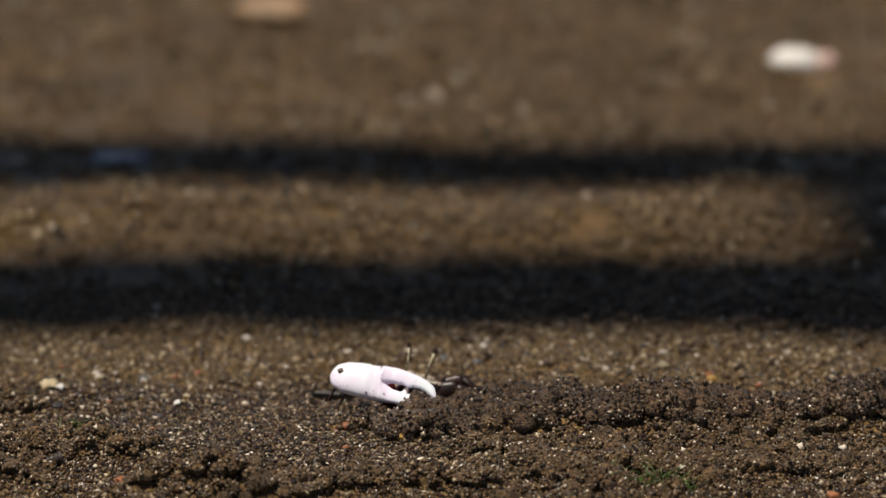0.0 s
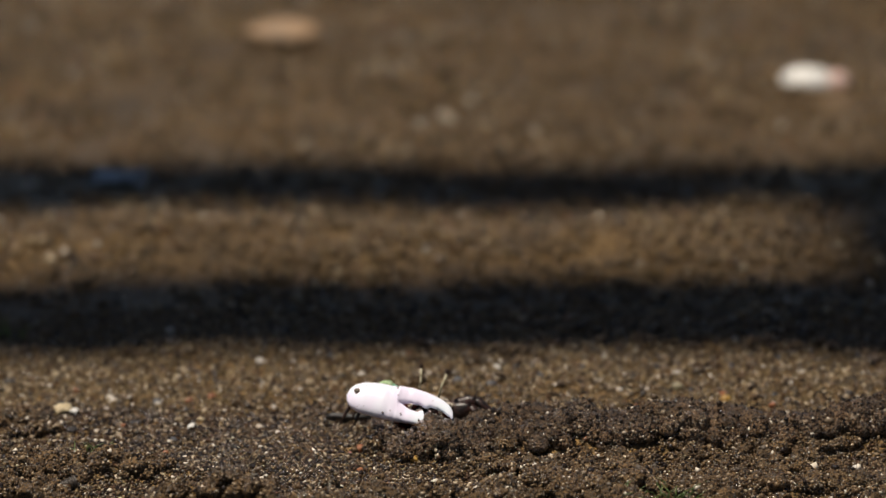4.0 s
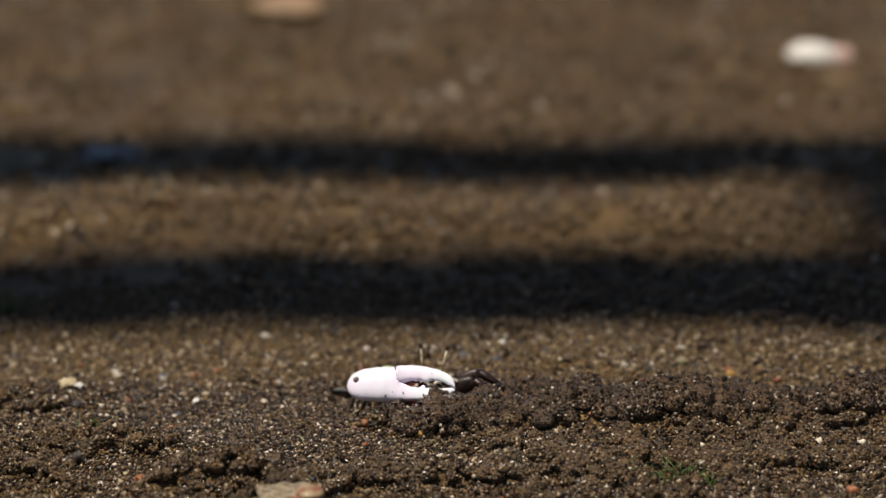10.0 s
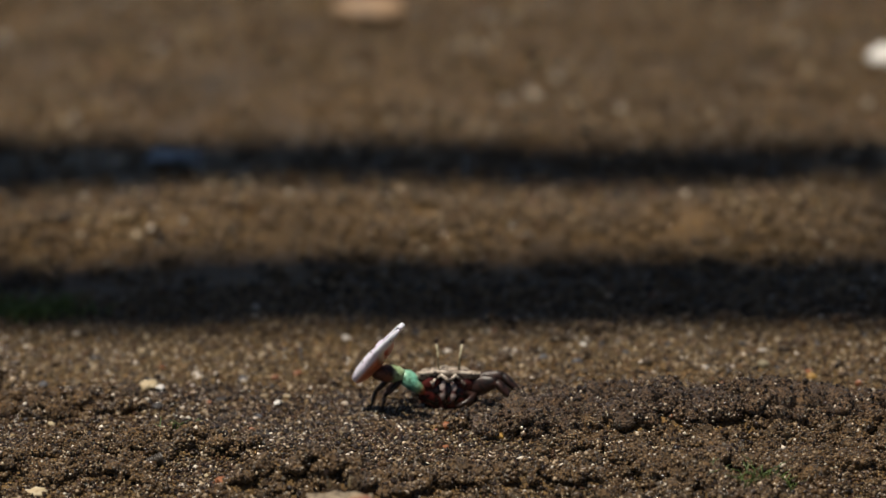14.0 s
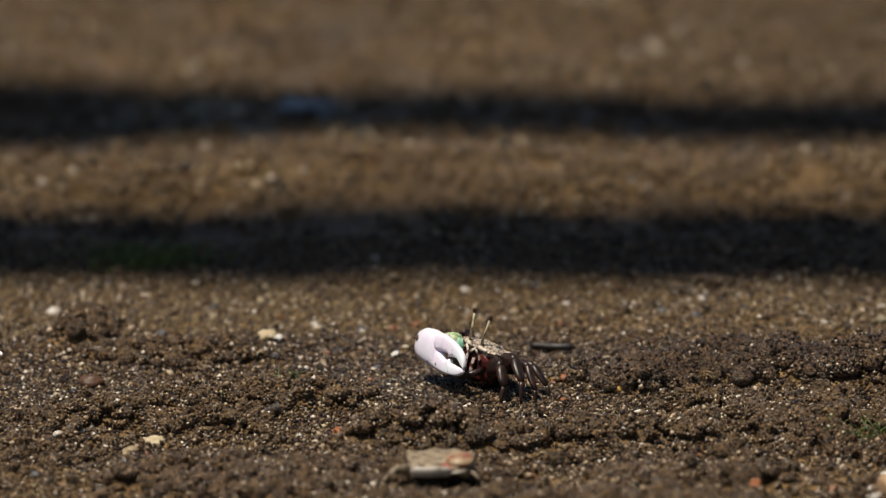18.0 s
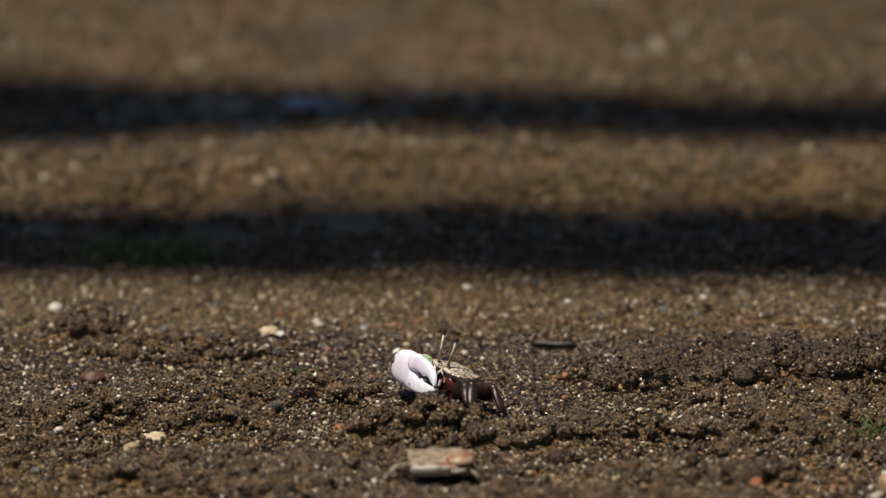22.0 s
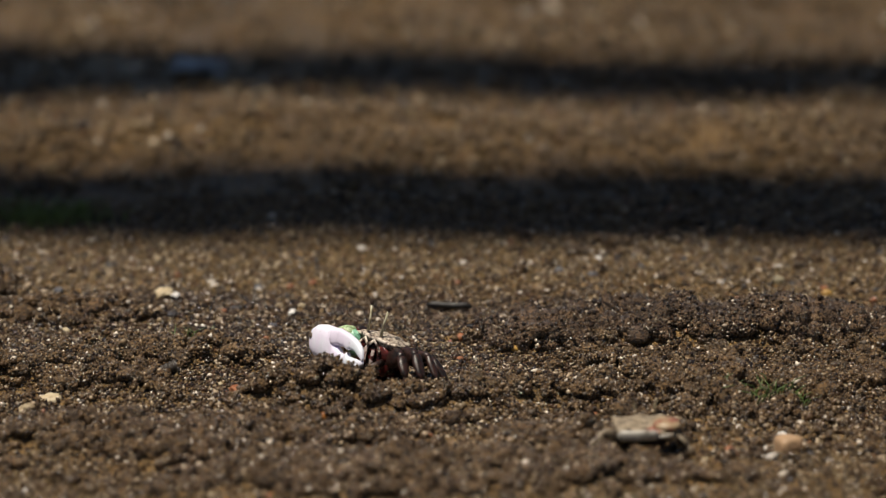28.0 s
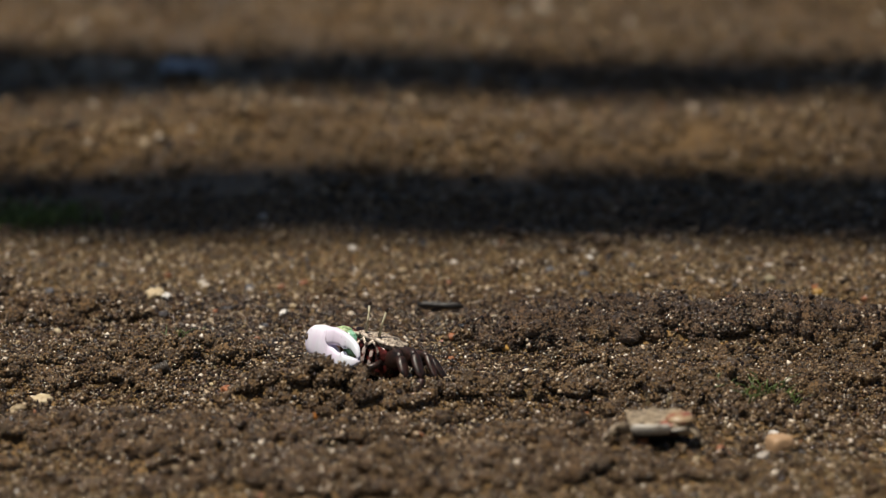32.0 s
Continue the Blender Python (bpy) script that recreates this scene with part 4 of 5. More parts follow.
def shard(label, x, y, size, turn, tilt, material, seed, lift=0.0):
    """A broken piece of shell: a curved flake with a ragged rim."""
    bm = bmesh.new()
    rows_ = []
    for j in range(7):
        line = []
        for i in range(9):
            u, v = i / 4 - 1, j / 3 - 1
            k = 1 + 0.25 * noise.noise(Vector((u * 2 + seed, v * 2, seed)))
            line.append(bm.verts.new((size * u * k, size * 0.6 * v * k, size * (0.35 - 0.35 * u * u - 0.25 * v * v) + size * 0.13 * math.sin(11 * v + 3 * u + seed))))
        rows_.append(line)
    for a, b_ in zip(rows_, rows_[1:]):
        for i in range(8):
            bm.faces.new((a[i], a[i + 1], b_[i + 1], b_[i]))
    got = bmesh.ops.extrude_face_region(bm, geom=list(bm.faces))
    for e in got["geom"]:
        if isinstance(e, bmesh.types.BMVert):
            e.co.z -= size * 0.26
    ob = part("shell_fragment", bm, material)
    ob.matrix_world = pose(x, y, height_at(x, y) + size * 0.25 + lift, tilt, 0, turn)
    return tagged(ob, label, "shell", "shell fragments")


shard("pale ribbed shell fragment lying on sand pellets", 0.0272, -0.0212, 0.0031, -38, 38, stone_material("weathered grey-cream shell", (0.42, 0.37, 0.25), (0.12, 0.10, 0.065), 0.0014, 0.5, 0.0008), 2, 0.0036)
shard("cream broken shell fragment on damp sand", -0.0834, 0.0228, 0.0027, 20, 30, CREAM, 5, 0.0016)
shard("small white shell flake on damp sand", -0.0800, 0.0222, 0.0016, 70, 20, WHITE_STONE, 7, 0.0014)
shard("white shell flake among sand pellets", -0.0323, -0.0921, 0.0017, -50, 25, WHITE_STONE, 9)
shard("long white shell splinter on sand", 0.0962, -0.1237, 0.0019, 8, 12, WHITE_STONE, 11)
shard("dull cream shell fragment on sand", -0.1120, -0.0890, 0.0030, 10, 25, CREAM, 13)
shard("pale shell flake on damp sand", 0.0460, 0.0720, 0.0017, 35, 20, WHITE_STONE, 15)


for n, (x, y, r) in enumerate(((-0.0970, -0.0534, 0.0019), (0.1259, -0.0487, 0.0018), (0.0962, -0.1260, 0.0023), (0.1524, 0.0171, 0.0019), (-0.0452, 0.0077, 0.0020), (-0.0970, -0.0548, 0.0026))):
    shard("white curled shell flake on damp sand", x, y, r * 0.8, n * 70 - 20, 20, WHITE_STONE, n + 21, 0.0012)


def stick(label, x, y, length, r, turn, material, lift=1.0):
    pts = [(length * (f - 0.5), 0.0006 * math.sin(5 * f), r * lift + 0.0002 * math.sin(9 * f)) for f in (0, 0.15, 0.4, 0.6, 0.85, 1)]
    ob = part("twig", limb(pts, [(r * 0.4, r * 0.5), (r, r), (r * 1.1, r * 0.95), (r * 0.9, r), (r * 0.8, r * 0.9), (r * 0.3, r * 0.3)], (0, 0, 1), 9), material)
    ob.matrix_world = pose(x, y, height_at(x, y) + r * 0.4, 0, 0, turn)
    return tagged(ob, label, "twig")


stick("short black charred twig lying on damp sand", 0.0012, 0.0154, 0.0136, 0.0011, -3, BLACK, 1.6)
stick("thin pale twig on sand", -0.1007, -0.0965, 0.0070, 0.0003, -60, CREAM)
stick("thin curved white twig on sand", -0.1130, -0.0800, 0.0090, 0.00028, -12, WHITE_STONE)


def turret_shell(x, y, length, turn):
    """A pointed snail shell of seven whorls, lying on its side."""
    bm = bmesh.new()
    rings = []
    for i in range(43):
        f = i / 42
        r = length * (0.02 + 0.19 * (1 - f)) * (1 + 0.12 * math.sin(2 * math.pi * 7 * f))
        rings.append(ring((length * (f - 0.5), 0, 0), (0, 1, 0), (0, 0, 1), r, r, 14))
    loft(rings, bm)
    ob = part("snail_shell", bm, stone_material("dark banded shell", (0.06, 0.05, 0.04), (0.02, 0.017, 0.015), 0.0015, 0.35))
    ob.matrix_world = pose(x, y, height_at(x, y) + length * 0.2, 0, 8, turn)
    return tagged(ob, "dark ribbed turret snail shell lying on sand", "snail shell")


turret_shell(-0.0812, -0.0678, 0.0088, 198)

GRASS = stone_material("green blade", (0.08, 0.13, 0.028), (0.04, 0.065, 0.018), 0.004, 0.45, 0.00005)
MOSS = stone_material("dark green weed", (0.17, 0.25, 0.06), (0.09, 0.14, 0.035), 0.004, 0.6, 0.0001)


def tuft(label, x, y, count, spread, tall, material, seed):
    r = random.Random(seed)
    bm = bmesh.new()
    for _ in range(count):
        bx, by = r.gauss(0, spread), r.gauss(0, spread * 0.7)
        a, h = r.uniform(0, 6.28), tall * r.uniform(0.5, 1.2)
        lean = h * r.uniform(0.4, 1.1)
        p0 = Vector((bx, by, height_at(x + bx, y + by) - 0.0003))
        pts = [p0, p0 + Vector((math.cos(a) * lean * 0.35, math.sin(a) * lean * 0.35, h * 0.65)), p0 + Vector((math.cos(a) * lean, math.sin(a) * lean, h * 0.9))]
        limb(pts, [(0.00028, 0.00016), (0.00024, 0.00014), (0.00004, 0.00004)], (0.3, 0.2, 0.9), 5, bm)
    ob = part("grass_tuft", bm, material)
    ob.location = (x, y, 0)
    return tagged(ob, label, "grass", "tufts of green")


tuft("small tuft of green grass blades in sand", 0.0935, -0.0925, 56, 0.0048, 0.0062, GRASS, 3)
tuft("sparse green sprouts in sand", 0.0800, -0.0860, 18, 0.0034, 0.0056, GRASS, 4)
tuft("patch of dark green weed in the shadow band", -0.1250, 0.1260, 300, 0.0105, 0.0052, MOSS, 5)
tuft("few green sprouts between sand pellets", -0.0716, -0.0440, 26, 0.0030, 0.0052, GRASS, 6)


# ---- pebbles strewn by the tide ----
def strewn():
    """Small stones of a few shapes, shared between the copies, lying where the flat is smooth."""
    r = random.Random(21)
    kinds = (("dark grey rounded pebble on damp sand", SLATE, 0.22), ("dull brown pebble on damp sand", stone_material("dull brown stone", (0.15, 0.1, 0.06), (0.07, 0.045, 0.03), 0.002), 0.38),
             ("cream worn pebble on damp sand", CREAM, 0.22), ("off-white pebble on damp sand", WHITE_STONE, 0.08), ("rusty pebble on damp sand", RUST, 0.10))
    shapes = [(k, part("pebble", lump_bm(1, 0.8, 0.62, 60 + i * 5 + n, 0.3, 2), k[1])) for i, k in enumerate(kinds) for n in range(2)]
    first = {id(ob): True for _, ob in shapes}
    for n in range(150):
        pick = r.random()
        for i, k in enumerate(kinds):
            pick -= k[2]
            if pick < 0:
                break
        ob = shapes[i * 2 + n % 2][1]
        x, y = r.uniform(-0.17, 0.17), r.uniform(-0.2, 0.12)
        size = r.choice((0.0007, 0.0008, 0.0009, 0.0011, 0.0014))
        m = pose(x, y, height_at(x, y) + size * 0.25, r.uniform(-20, 20), r.uniform(-20, 20), r.uniform(0, 360)) @ Matrix.Diagonal((size, size, size, 1))
        if first[id(ob)]:
            first[id(ob)] = False
        else:
            ob = new("pebble", ob.data)
        ob.matrix_world = m
        tagged(ob, k[0], "pebble", "strewn pebbles")
    for _, ob in shapes:
        if first[id(ob)]:
            bpy.data.objects.remove(ob)


strewn()



def motions():
    walk(MAIN, [
        (0, pose(0.02168, -0.00193, -0.00248, -8.0, 14.0, 0.0)), (1, pose(0.02167, -0.00193, -0.00241, -8.0, 14.3, 0.0)),
        (2, pose(0.02158, -0.00193, -0.00189, -8.0, 14.6, 0.0)), (3, pose(0.02155, -0.00193, -0.00184, -8.0, 14.9, 0.0)),
        (3.5, pose(0.02134, -0.00193, -0.00191, -8.0, 15.0, 0.0)), (5.5, pose(0.02164, -0.00193, -0.00338, -8.0, 8.0, 0.0)),
        (6, pose(0.02194, -0.00193, -0.00354, -8.0, 8.0, 0.0)), (7, pose(0.02184, -0.00193, -0.00311, -8.0, 8.0, 0.0)),
        (8, pose(0.02394, -0.00193, -0.00370, -8.0, 3.0, 0.0)), (9, pose(0.02351, -0.00193, -0.00409, -8.0, 4.0, 0.0)),
        (9.5, pose(0.02326, -0.00193, -0.00369, -8.0, 5.0, 0.0)), (10, pose(0.02281, -0.00193, -0.00374, -8.0, 6.0, 0.0)),
        (10.3, pose(0.02271, -0.00193, -0.00368, -8.0, 6.6, 0.0)), (10.5, pose(0.01981, 0.00129, -0.00232, -8.0, 7.0, 0.0)),
        (10.6, pose(0.01875, 0.00290, -0.00178, -8.0, 6.6, 0.0)), (10.7, pose(0.01832, 0.00451, -0.00149, -8.0, 6.2, 0.0)),
        (10.8, pose(0.01804, 0.00484, -0.00113, -8.0, 5.8, 0.0)), (10.9, pose(0.01793, 0.00516, -0.00060, -8.0, 5.4, 0.0)),
        (11, pose(0.01816, 0.00548, -0.00013, -8.0, 5.0, 0.0)), (11.1, pose(0.01836, 0.00581, -0.00027, -8.0, 4.4, 0.0)),
        (11.2, pose(0.01858, 0.00537, -0.00019, -8.0, 3.8, 0.0)), (11.3, pose(0.01861, 0.00494, -0.00041, -8.0, 3.2, 0.0)),
        (11.4, pose(0.01789, 0.00451, -0.00024, -8.0, 2.6, 0.0)), (11.5, pose(0.01713, 0.00365, -0.00053, -8.0, 2.0, 0.0)),
        (12, pose(0.01482, -0.00064, 0.00076, -8.0, 2.0, 0.0)), (12.5, pose(0.01284, -0.00021, -0.00043, -8.0, 2.0, 0.0)),
        (13, pose(0.00763, 0.00021, -0.00216, -8.0, 2.0, 0.0)), (13.5, pose(0.00549, 0.00064, -0.00275, -8.0, 2.0, 0.0)),
        (13.7, pose(0.00576, 0.00322, -0.00314, -8.0, 2.0, 0.0)), (13.8, pose(0.00567, 0.00451, -0.00321, -8.0, 2.0, 0.0)),
        (13.9, pose(0.00555, 0.00473, -0.00282, -8.0, 2.0, 0.0)), (14, pose(0.00512, 0.00494, -0.00286, -8.0, 2.0, 0.0)),
        (14.1, pose(0.00520, 0.00516, -0.00322, -8.0, 2.0, 0.0)), (14.2, pose(0.00469, 0.00371, -0.00327, -8.0, 2.0, 0.0)),
        (14.3, pose(0.00386, 0.00225, -0.00293, -8.0, 2.0, 0.0)), (14.5, pose(0.00328, -0.00064, -0.00222, -8.0, 2.0, 0.0)),
        (16.5, pose(-0.00459, -0.01409, -0.00076, -9.8, 3.6, -26.1)), (17, pose(-0.01545, -0.01918, -0.00133, -12.3, 5.5, -38.2)),
        (17.3, pose(-0.01715, -0.02267, -0.00057, -12.9, 5.4, -42.2)), (17.6, pose(-0.01681, -0.02615, -0.00040, -13.5, 5.3, -46.3)),
        (18, pose(-0.01992, -0.03119, 0.00002, -14.4, 4.8, -53.3)), (18.3, pose(-0.01970, -0.03270, 0.00060, -14.6, 4.5, -55.3)),
        (18.6, pose(-0.02166, -0.03421, 0.00008, -14.8, 4.2, -58.2)), (18.8, pose(-0.02167, -0.03522, 0.00024, -14.8, 4.1, -58.2)),
        (18.9, pose(-0.02156, -0.03572, 0.00029, -14.8, 4.1, -58.2)), (19, pose(-0.02131, -0.03622, 0.00056, -14.8, 4.1, -58.2)),
        (19.1, pose(-0.02041, -0.03728, 0.00112, -14.9, 4.0, -58.7)), (19.2, pose(-0.02045, -0.03835, 0.00136, -14.9, 4.0, -59.2)),
        (19.3, pose(-0.02123, -0.03941, 0.00038, -14.9, 3.9, -59.7)), (19.4, pose(-0.02206, -0.04048, 0.00110, -15.0, 3.8, -60.2)),
        (19.6, pose(-0.02435, -0.04260, -0.00033, -15.3, 3.2, -65.2)), (20, pose(-0.02437, -0.04684, -0.00018, -15.3, 3.2, -65.2)),
        (20.5, pose(-0.02461, -0.05057, 0.00029, -15.3, 3.1, -65.2)), (21, pose(-0.02972, -0.05429, 0.00004, -15.3, 3.1, -65.2)),
        (21.5, pose(-0.02987, -0.05676, -0.00083, -15.2, 3.2, -63.2)), (22, pose(-0.02901, -0.05923, -0.00009, -15.1, 3.4, -61.2)),
        (22.5, pose(-0.02992, -0.06000, -0.00007, -15.1, 3.4, -61.0)), (23, pose(-0.02880, -0.06077, 0.00007, -15.0, 3.3, -60.8)),
        (23.5, pose(-0.02774, -0.06154, 0.00006, -15.0, 3.3, -60.6)), (24, pose(-0.02735, -0.06231, 0.00031, -14.9, 3.3, -60.4)),
        (24.5, pose(-0.02699, -0.06305, 0.00062, -14.8, 3.2, -60.2)), (26.5, pose(-0.02204, -0.06600, 0.00000, -14.4, 3.4, -56.1)),
        (27, pose(-0.02166, -0.06682, -0.00076, -14.1, 3.3, -54.6)), (27.5, pose(-0.02192, -0.06764, -0.00064, -13.8, 3.2, -53.1)),
        (28, pose(-0.01850, -0.06845, -0.00009, -13.5, 3.1, -51.1)), (32, pose(-0.01636, -0.06907, -0.00007, -13.1, 2.6, -50.1)),
    ])
    walk(CLAW_OB, [
        (0, pose(-0.02465, -0.00944, 0.00870, -25.6, -3.9, -11.8)), (1, pose(-0.02476, -0.00931, 0.00856, -26.0, -3.9, -12.0)),
        (2, pose(-0.02425, -0.00931, 0.00863, -26.1, -3.5, -12.1)), (3, pose(-0.02427, -0.00924, 0.00904, -26.0, -3.7, -12.2)),
        (3.5, pose(-0.02399, -0.00921, 0.00941, -26.1, -3.3, -12.3)), (5.5, pose(-0.02333, -0.01195, 0.00910, -26.0, -4.9, -1.5)),
        (6, pose(-0.02413, -0.01193, 0.00907, -26.0, -5.4, -1.4)), (7, pose(-0.02407, -0.00994, 0.00846, -25.0, -9.2, -9.7)),
        (8, pose(-0.02485, -0.01025, 0.01008, -25.7, -5.8, -8.4)), (9, pose(-0.02494, -0.01016, 0.00996, -25.6, -6.0, -9.1)),
        (9.5, pose(-0.02474, -0.01080, 0.00942, -25.6, -6.7, -6.7)), (10, pose(-0.02454, -0.01006, 0.00904, -25.3, -7.7, -9.3)),
        (10.3, pose(-0.02454, -0.01001, 0.00895, -25.4, -7.1, -9.6)), (10.5, pose(-0.02513, -0.00993, 0.00937, -25.4, -6.9, -9.7)),
        (10.6, pose(-0.02563, -0.01061, 0.00974, -0.5, -9.5, -23.0)), (10.7, pose(-0.02637, -0.00649, 0.01009, -5.0, -12.4, -39.4)),
        (10.8, pose(-0.02645, -0.00374, 0.01060, -10.3, -15.7, -53.5)), (10.9, pose(-0.02634, -0.00300, 0.01046, -33.1, -27.0, -61.2)),
        (11, pose(-0.02629, -0.00378, 0.01104, -48.8, -34.2, -64.3)), (11.1, pose(-0.02628, -0.00237, 0.01202, -50.3, -37.6, -62.4)),
        (11.2, pose(-0.02503, -0.00702, 0.01426, -17.9, -34.0, -40.8)), (11.3, pose(-0.01978, -0.01265, 0.01403, -26.1, -6.2, -0.1)),
        (11.4, pose(-0.01754, -0.01287, 0.01260, -26.2, 4.3, -1.2)), (11.5, pose(-0.01845, -0.01313, 0.01045, -26.2, 3.7, -1.0)),
        (12, pose(-0.02357, -0.00991, 0.00793, -26.4, -0.9, -9.0)), (12.5, pose(-0.02424, -0.01114, 0.00916, -26.5, 2.8, -5.2)),
        (13, pose(-0.02487, -0.00988, 0.00819, -26.5, -0.1, -9.2)), (13.5, pose(-0.02601, -0.00899, 0.01010, -27.3, 3.8, -11.6)),
        (13.7, pose(-0.02656, -0.00338, 0.01135, -7.4, -8.1, -56.6)), (13.8, pose(-0.02647, -0.00281, 0.01028, -12.6, -19.7, -62.0)),
        (13.9, pose(-0.02686, -0.00347, 0.01052, -45.7, -28.1, -62.8)), (14, pose(-0.02661, -0.00416, 0.01053, -53.1, -34.2, -60.2)),
        (14.1, pose(-0.02658, -0.00611, 0.01152, -27.0, -35.0, -48.6)), (14.2, pose(-0.02430, -0.01069, 0.01368, -7.4, -12.3, -19.7)),
        (14.3, pose(-0.02379, -0.01018, 0.01197, -25.0, -9.6, -8.2)), (14.5, pose(-0.02451, -0.00984, 0.00855, -25.8, -5.1, -8.7)),
        (16.5, pose(-0.02307, -0.01170, 0.00786, -14.6, -0.8, -2.6)), (17, pose(-0.02199, -0.01023, 0.00764, -10.9, -3.6, -8.2)),
        (17.3, pose(-0.02138, -0.01015, 0.00659, -7.8, -3.7, -6.6)), (17.6, pose(-0.02108, -0.01076, 0.00766, -4.5, -4.0, -6.5)),
        (18, pose(-0.02115, -0.00952, 0.00757, 0.1, -3.2, -10.8)), (18.3, pose(-0.02151, -0.00802, 0.00669, 0.6, -4.3, -13.1)),
        (18.6, pose(-0.02127, -0.00681, 0.00723, 9.5, 0.5, -23.8)), (18.8, pose(-0.02413, 0.00044, 0.01399, 31.9, 6.8, -40.3)),
        (18.9, pose(-0.02326, 0.00149, 0.01342, 49.2, 4.5, -51.7)), (19, pose(-0.02343, 0.00133, 0.01375, 51.8, 0.1, -56.5)),
        (19.1, pose(-0.02355, 0.00112, 0.01423, 49.1, -5.1, -56.3)), (19.2, pose(-0.02513, -0.00005, 0.01462, 25.7, -1.8, -48.5)),
        (19.3, pose(-0.02471, -0.01311, 0.01027, -0.4, -8.9, 2.4)), (19.4, pose(-0.01620, -0.01398, 0.01081, -0.7, -6.8, 5.7)),
        (19.6, pose(-0.02128, -0.00951, 0.00719, 12.3, 7.7, -18.5)), (20, pose(-0.02163, -0.00903, 0.00656, 7.8, 1.3, -17.3)),
        (20.5, pose(-0.02148, -0.00832, 0.00791, 4.4, 0.1, -18.3)), (21, pose(-0.02164, -0.00764, 0.00687, 9.1, -1.9, -7.5)),
        (21.5, pose(-0.02181, -0.00860, 0.00580, 1.2, -4.3, -6.3)), (22, pose(-0.02057, -0.00883, 0.00750, 1.7, -6.0, -7.1)),
        (22.5, pose(-0.02125, -0.00765, 0.00633, 2.3, -8.5, -8.2)), (23, pose(-0.02173, -0.00847, 0.00582, 1.8, -7.2, -5.0)),
        (23.5, pose(-0.02113, -0.00992, 0.00585, 1.5, -9.1, -1.5)), (24, pose(-0.02172, -0.00852, 0.00498, 2.5, -8.8, -7.2)),
        (24.5, pose(-0.02191, -0.00869, 0.00510, 2.8, -8.4, -9.0)), (26.5, pose(-0.02139, -0.00984, 0.00755, 3.3, -7.4, -10.1)),
        (27, pose(-0.02173, -0.00978, 0.00640, 3.6, -9.1, -9.9)), (27.5, pose(-0.02121, -0.00832, 0.00675, 3.3, -7.8, -8.3)),
        (28, pose(-0.02211, -0.00948, 0.00642, 3.3, -5.2, -10.9)), (32, pose(-0.02307, -0.00918, 0.00642, 4.5, -6.2, -12.0)),
    ])
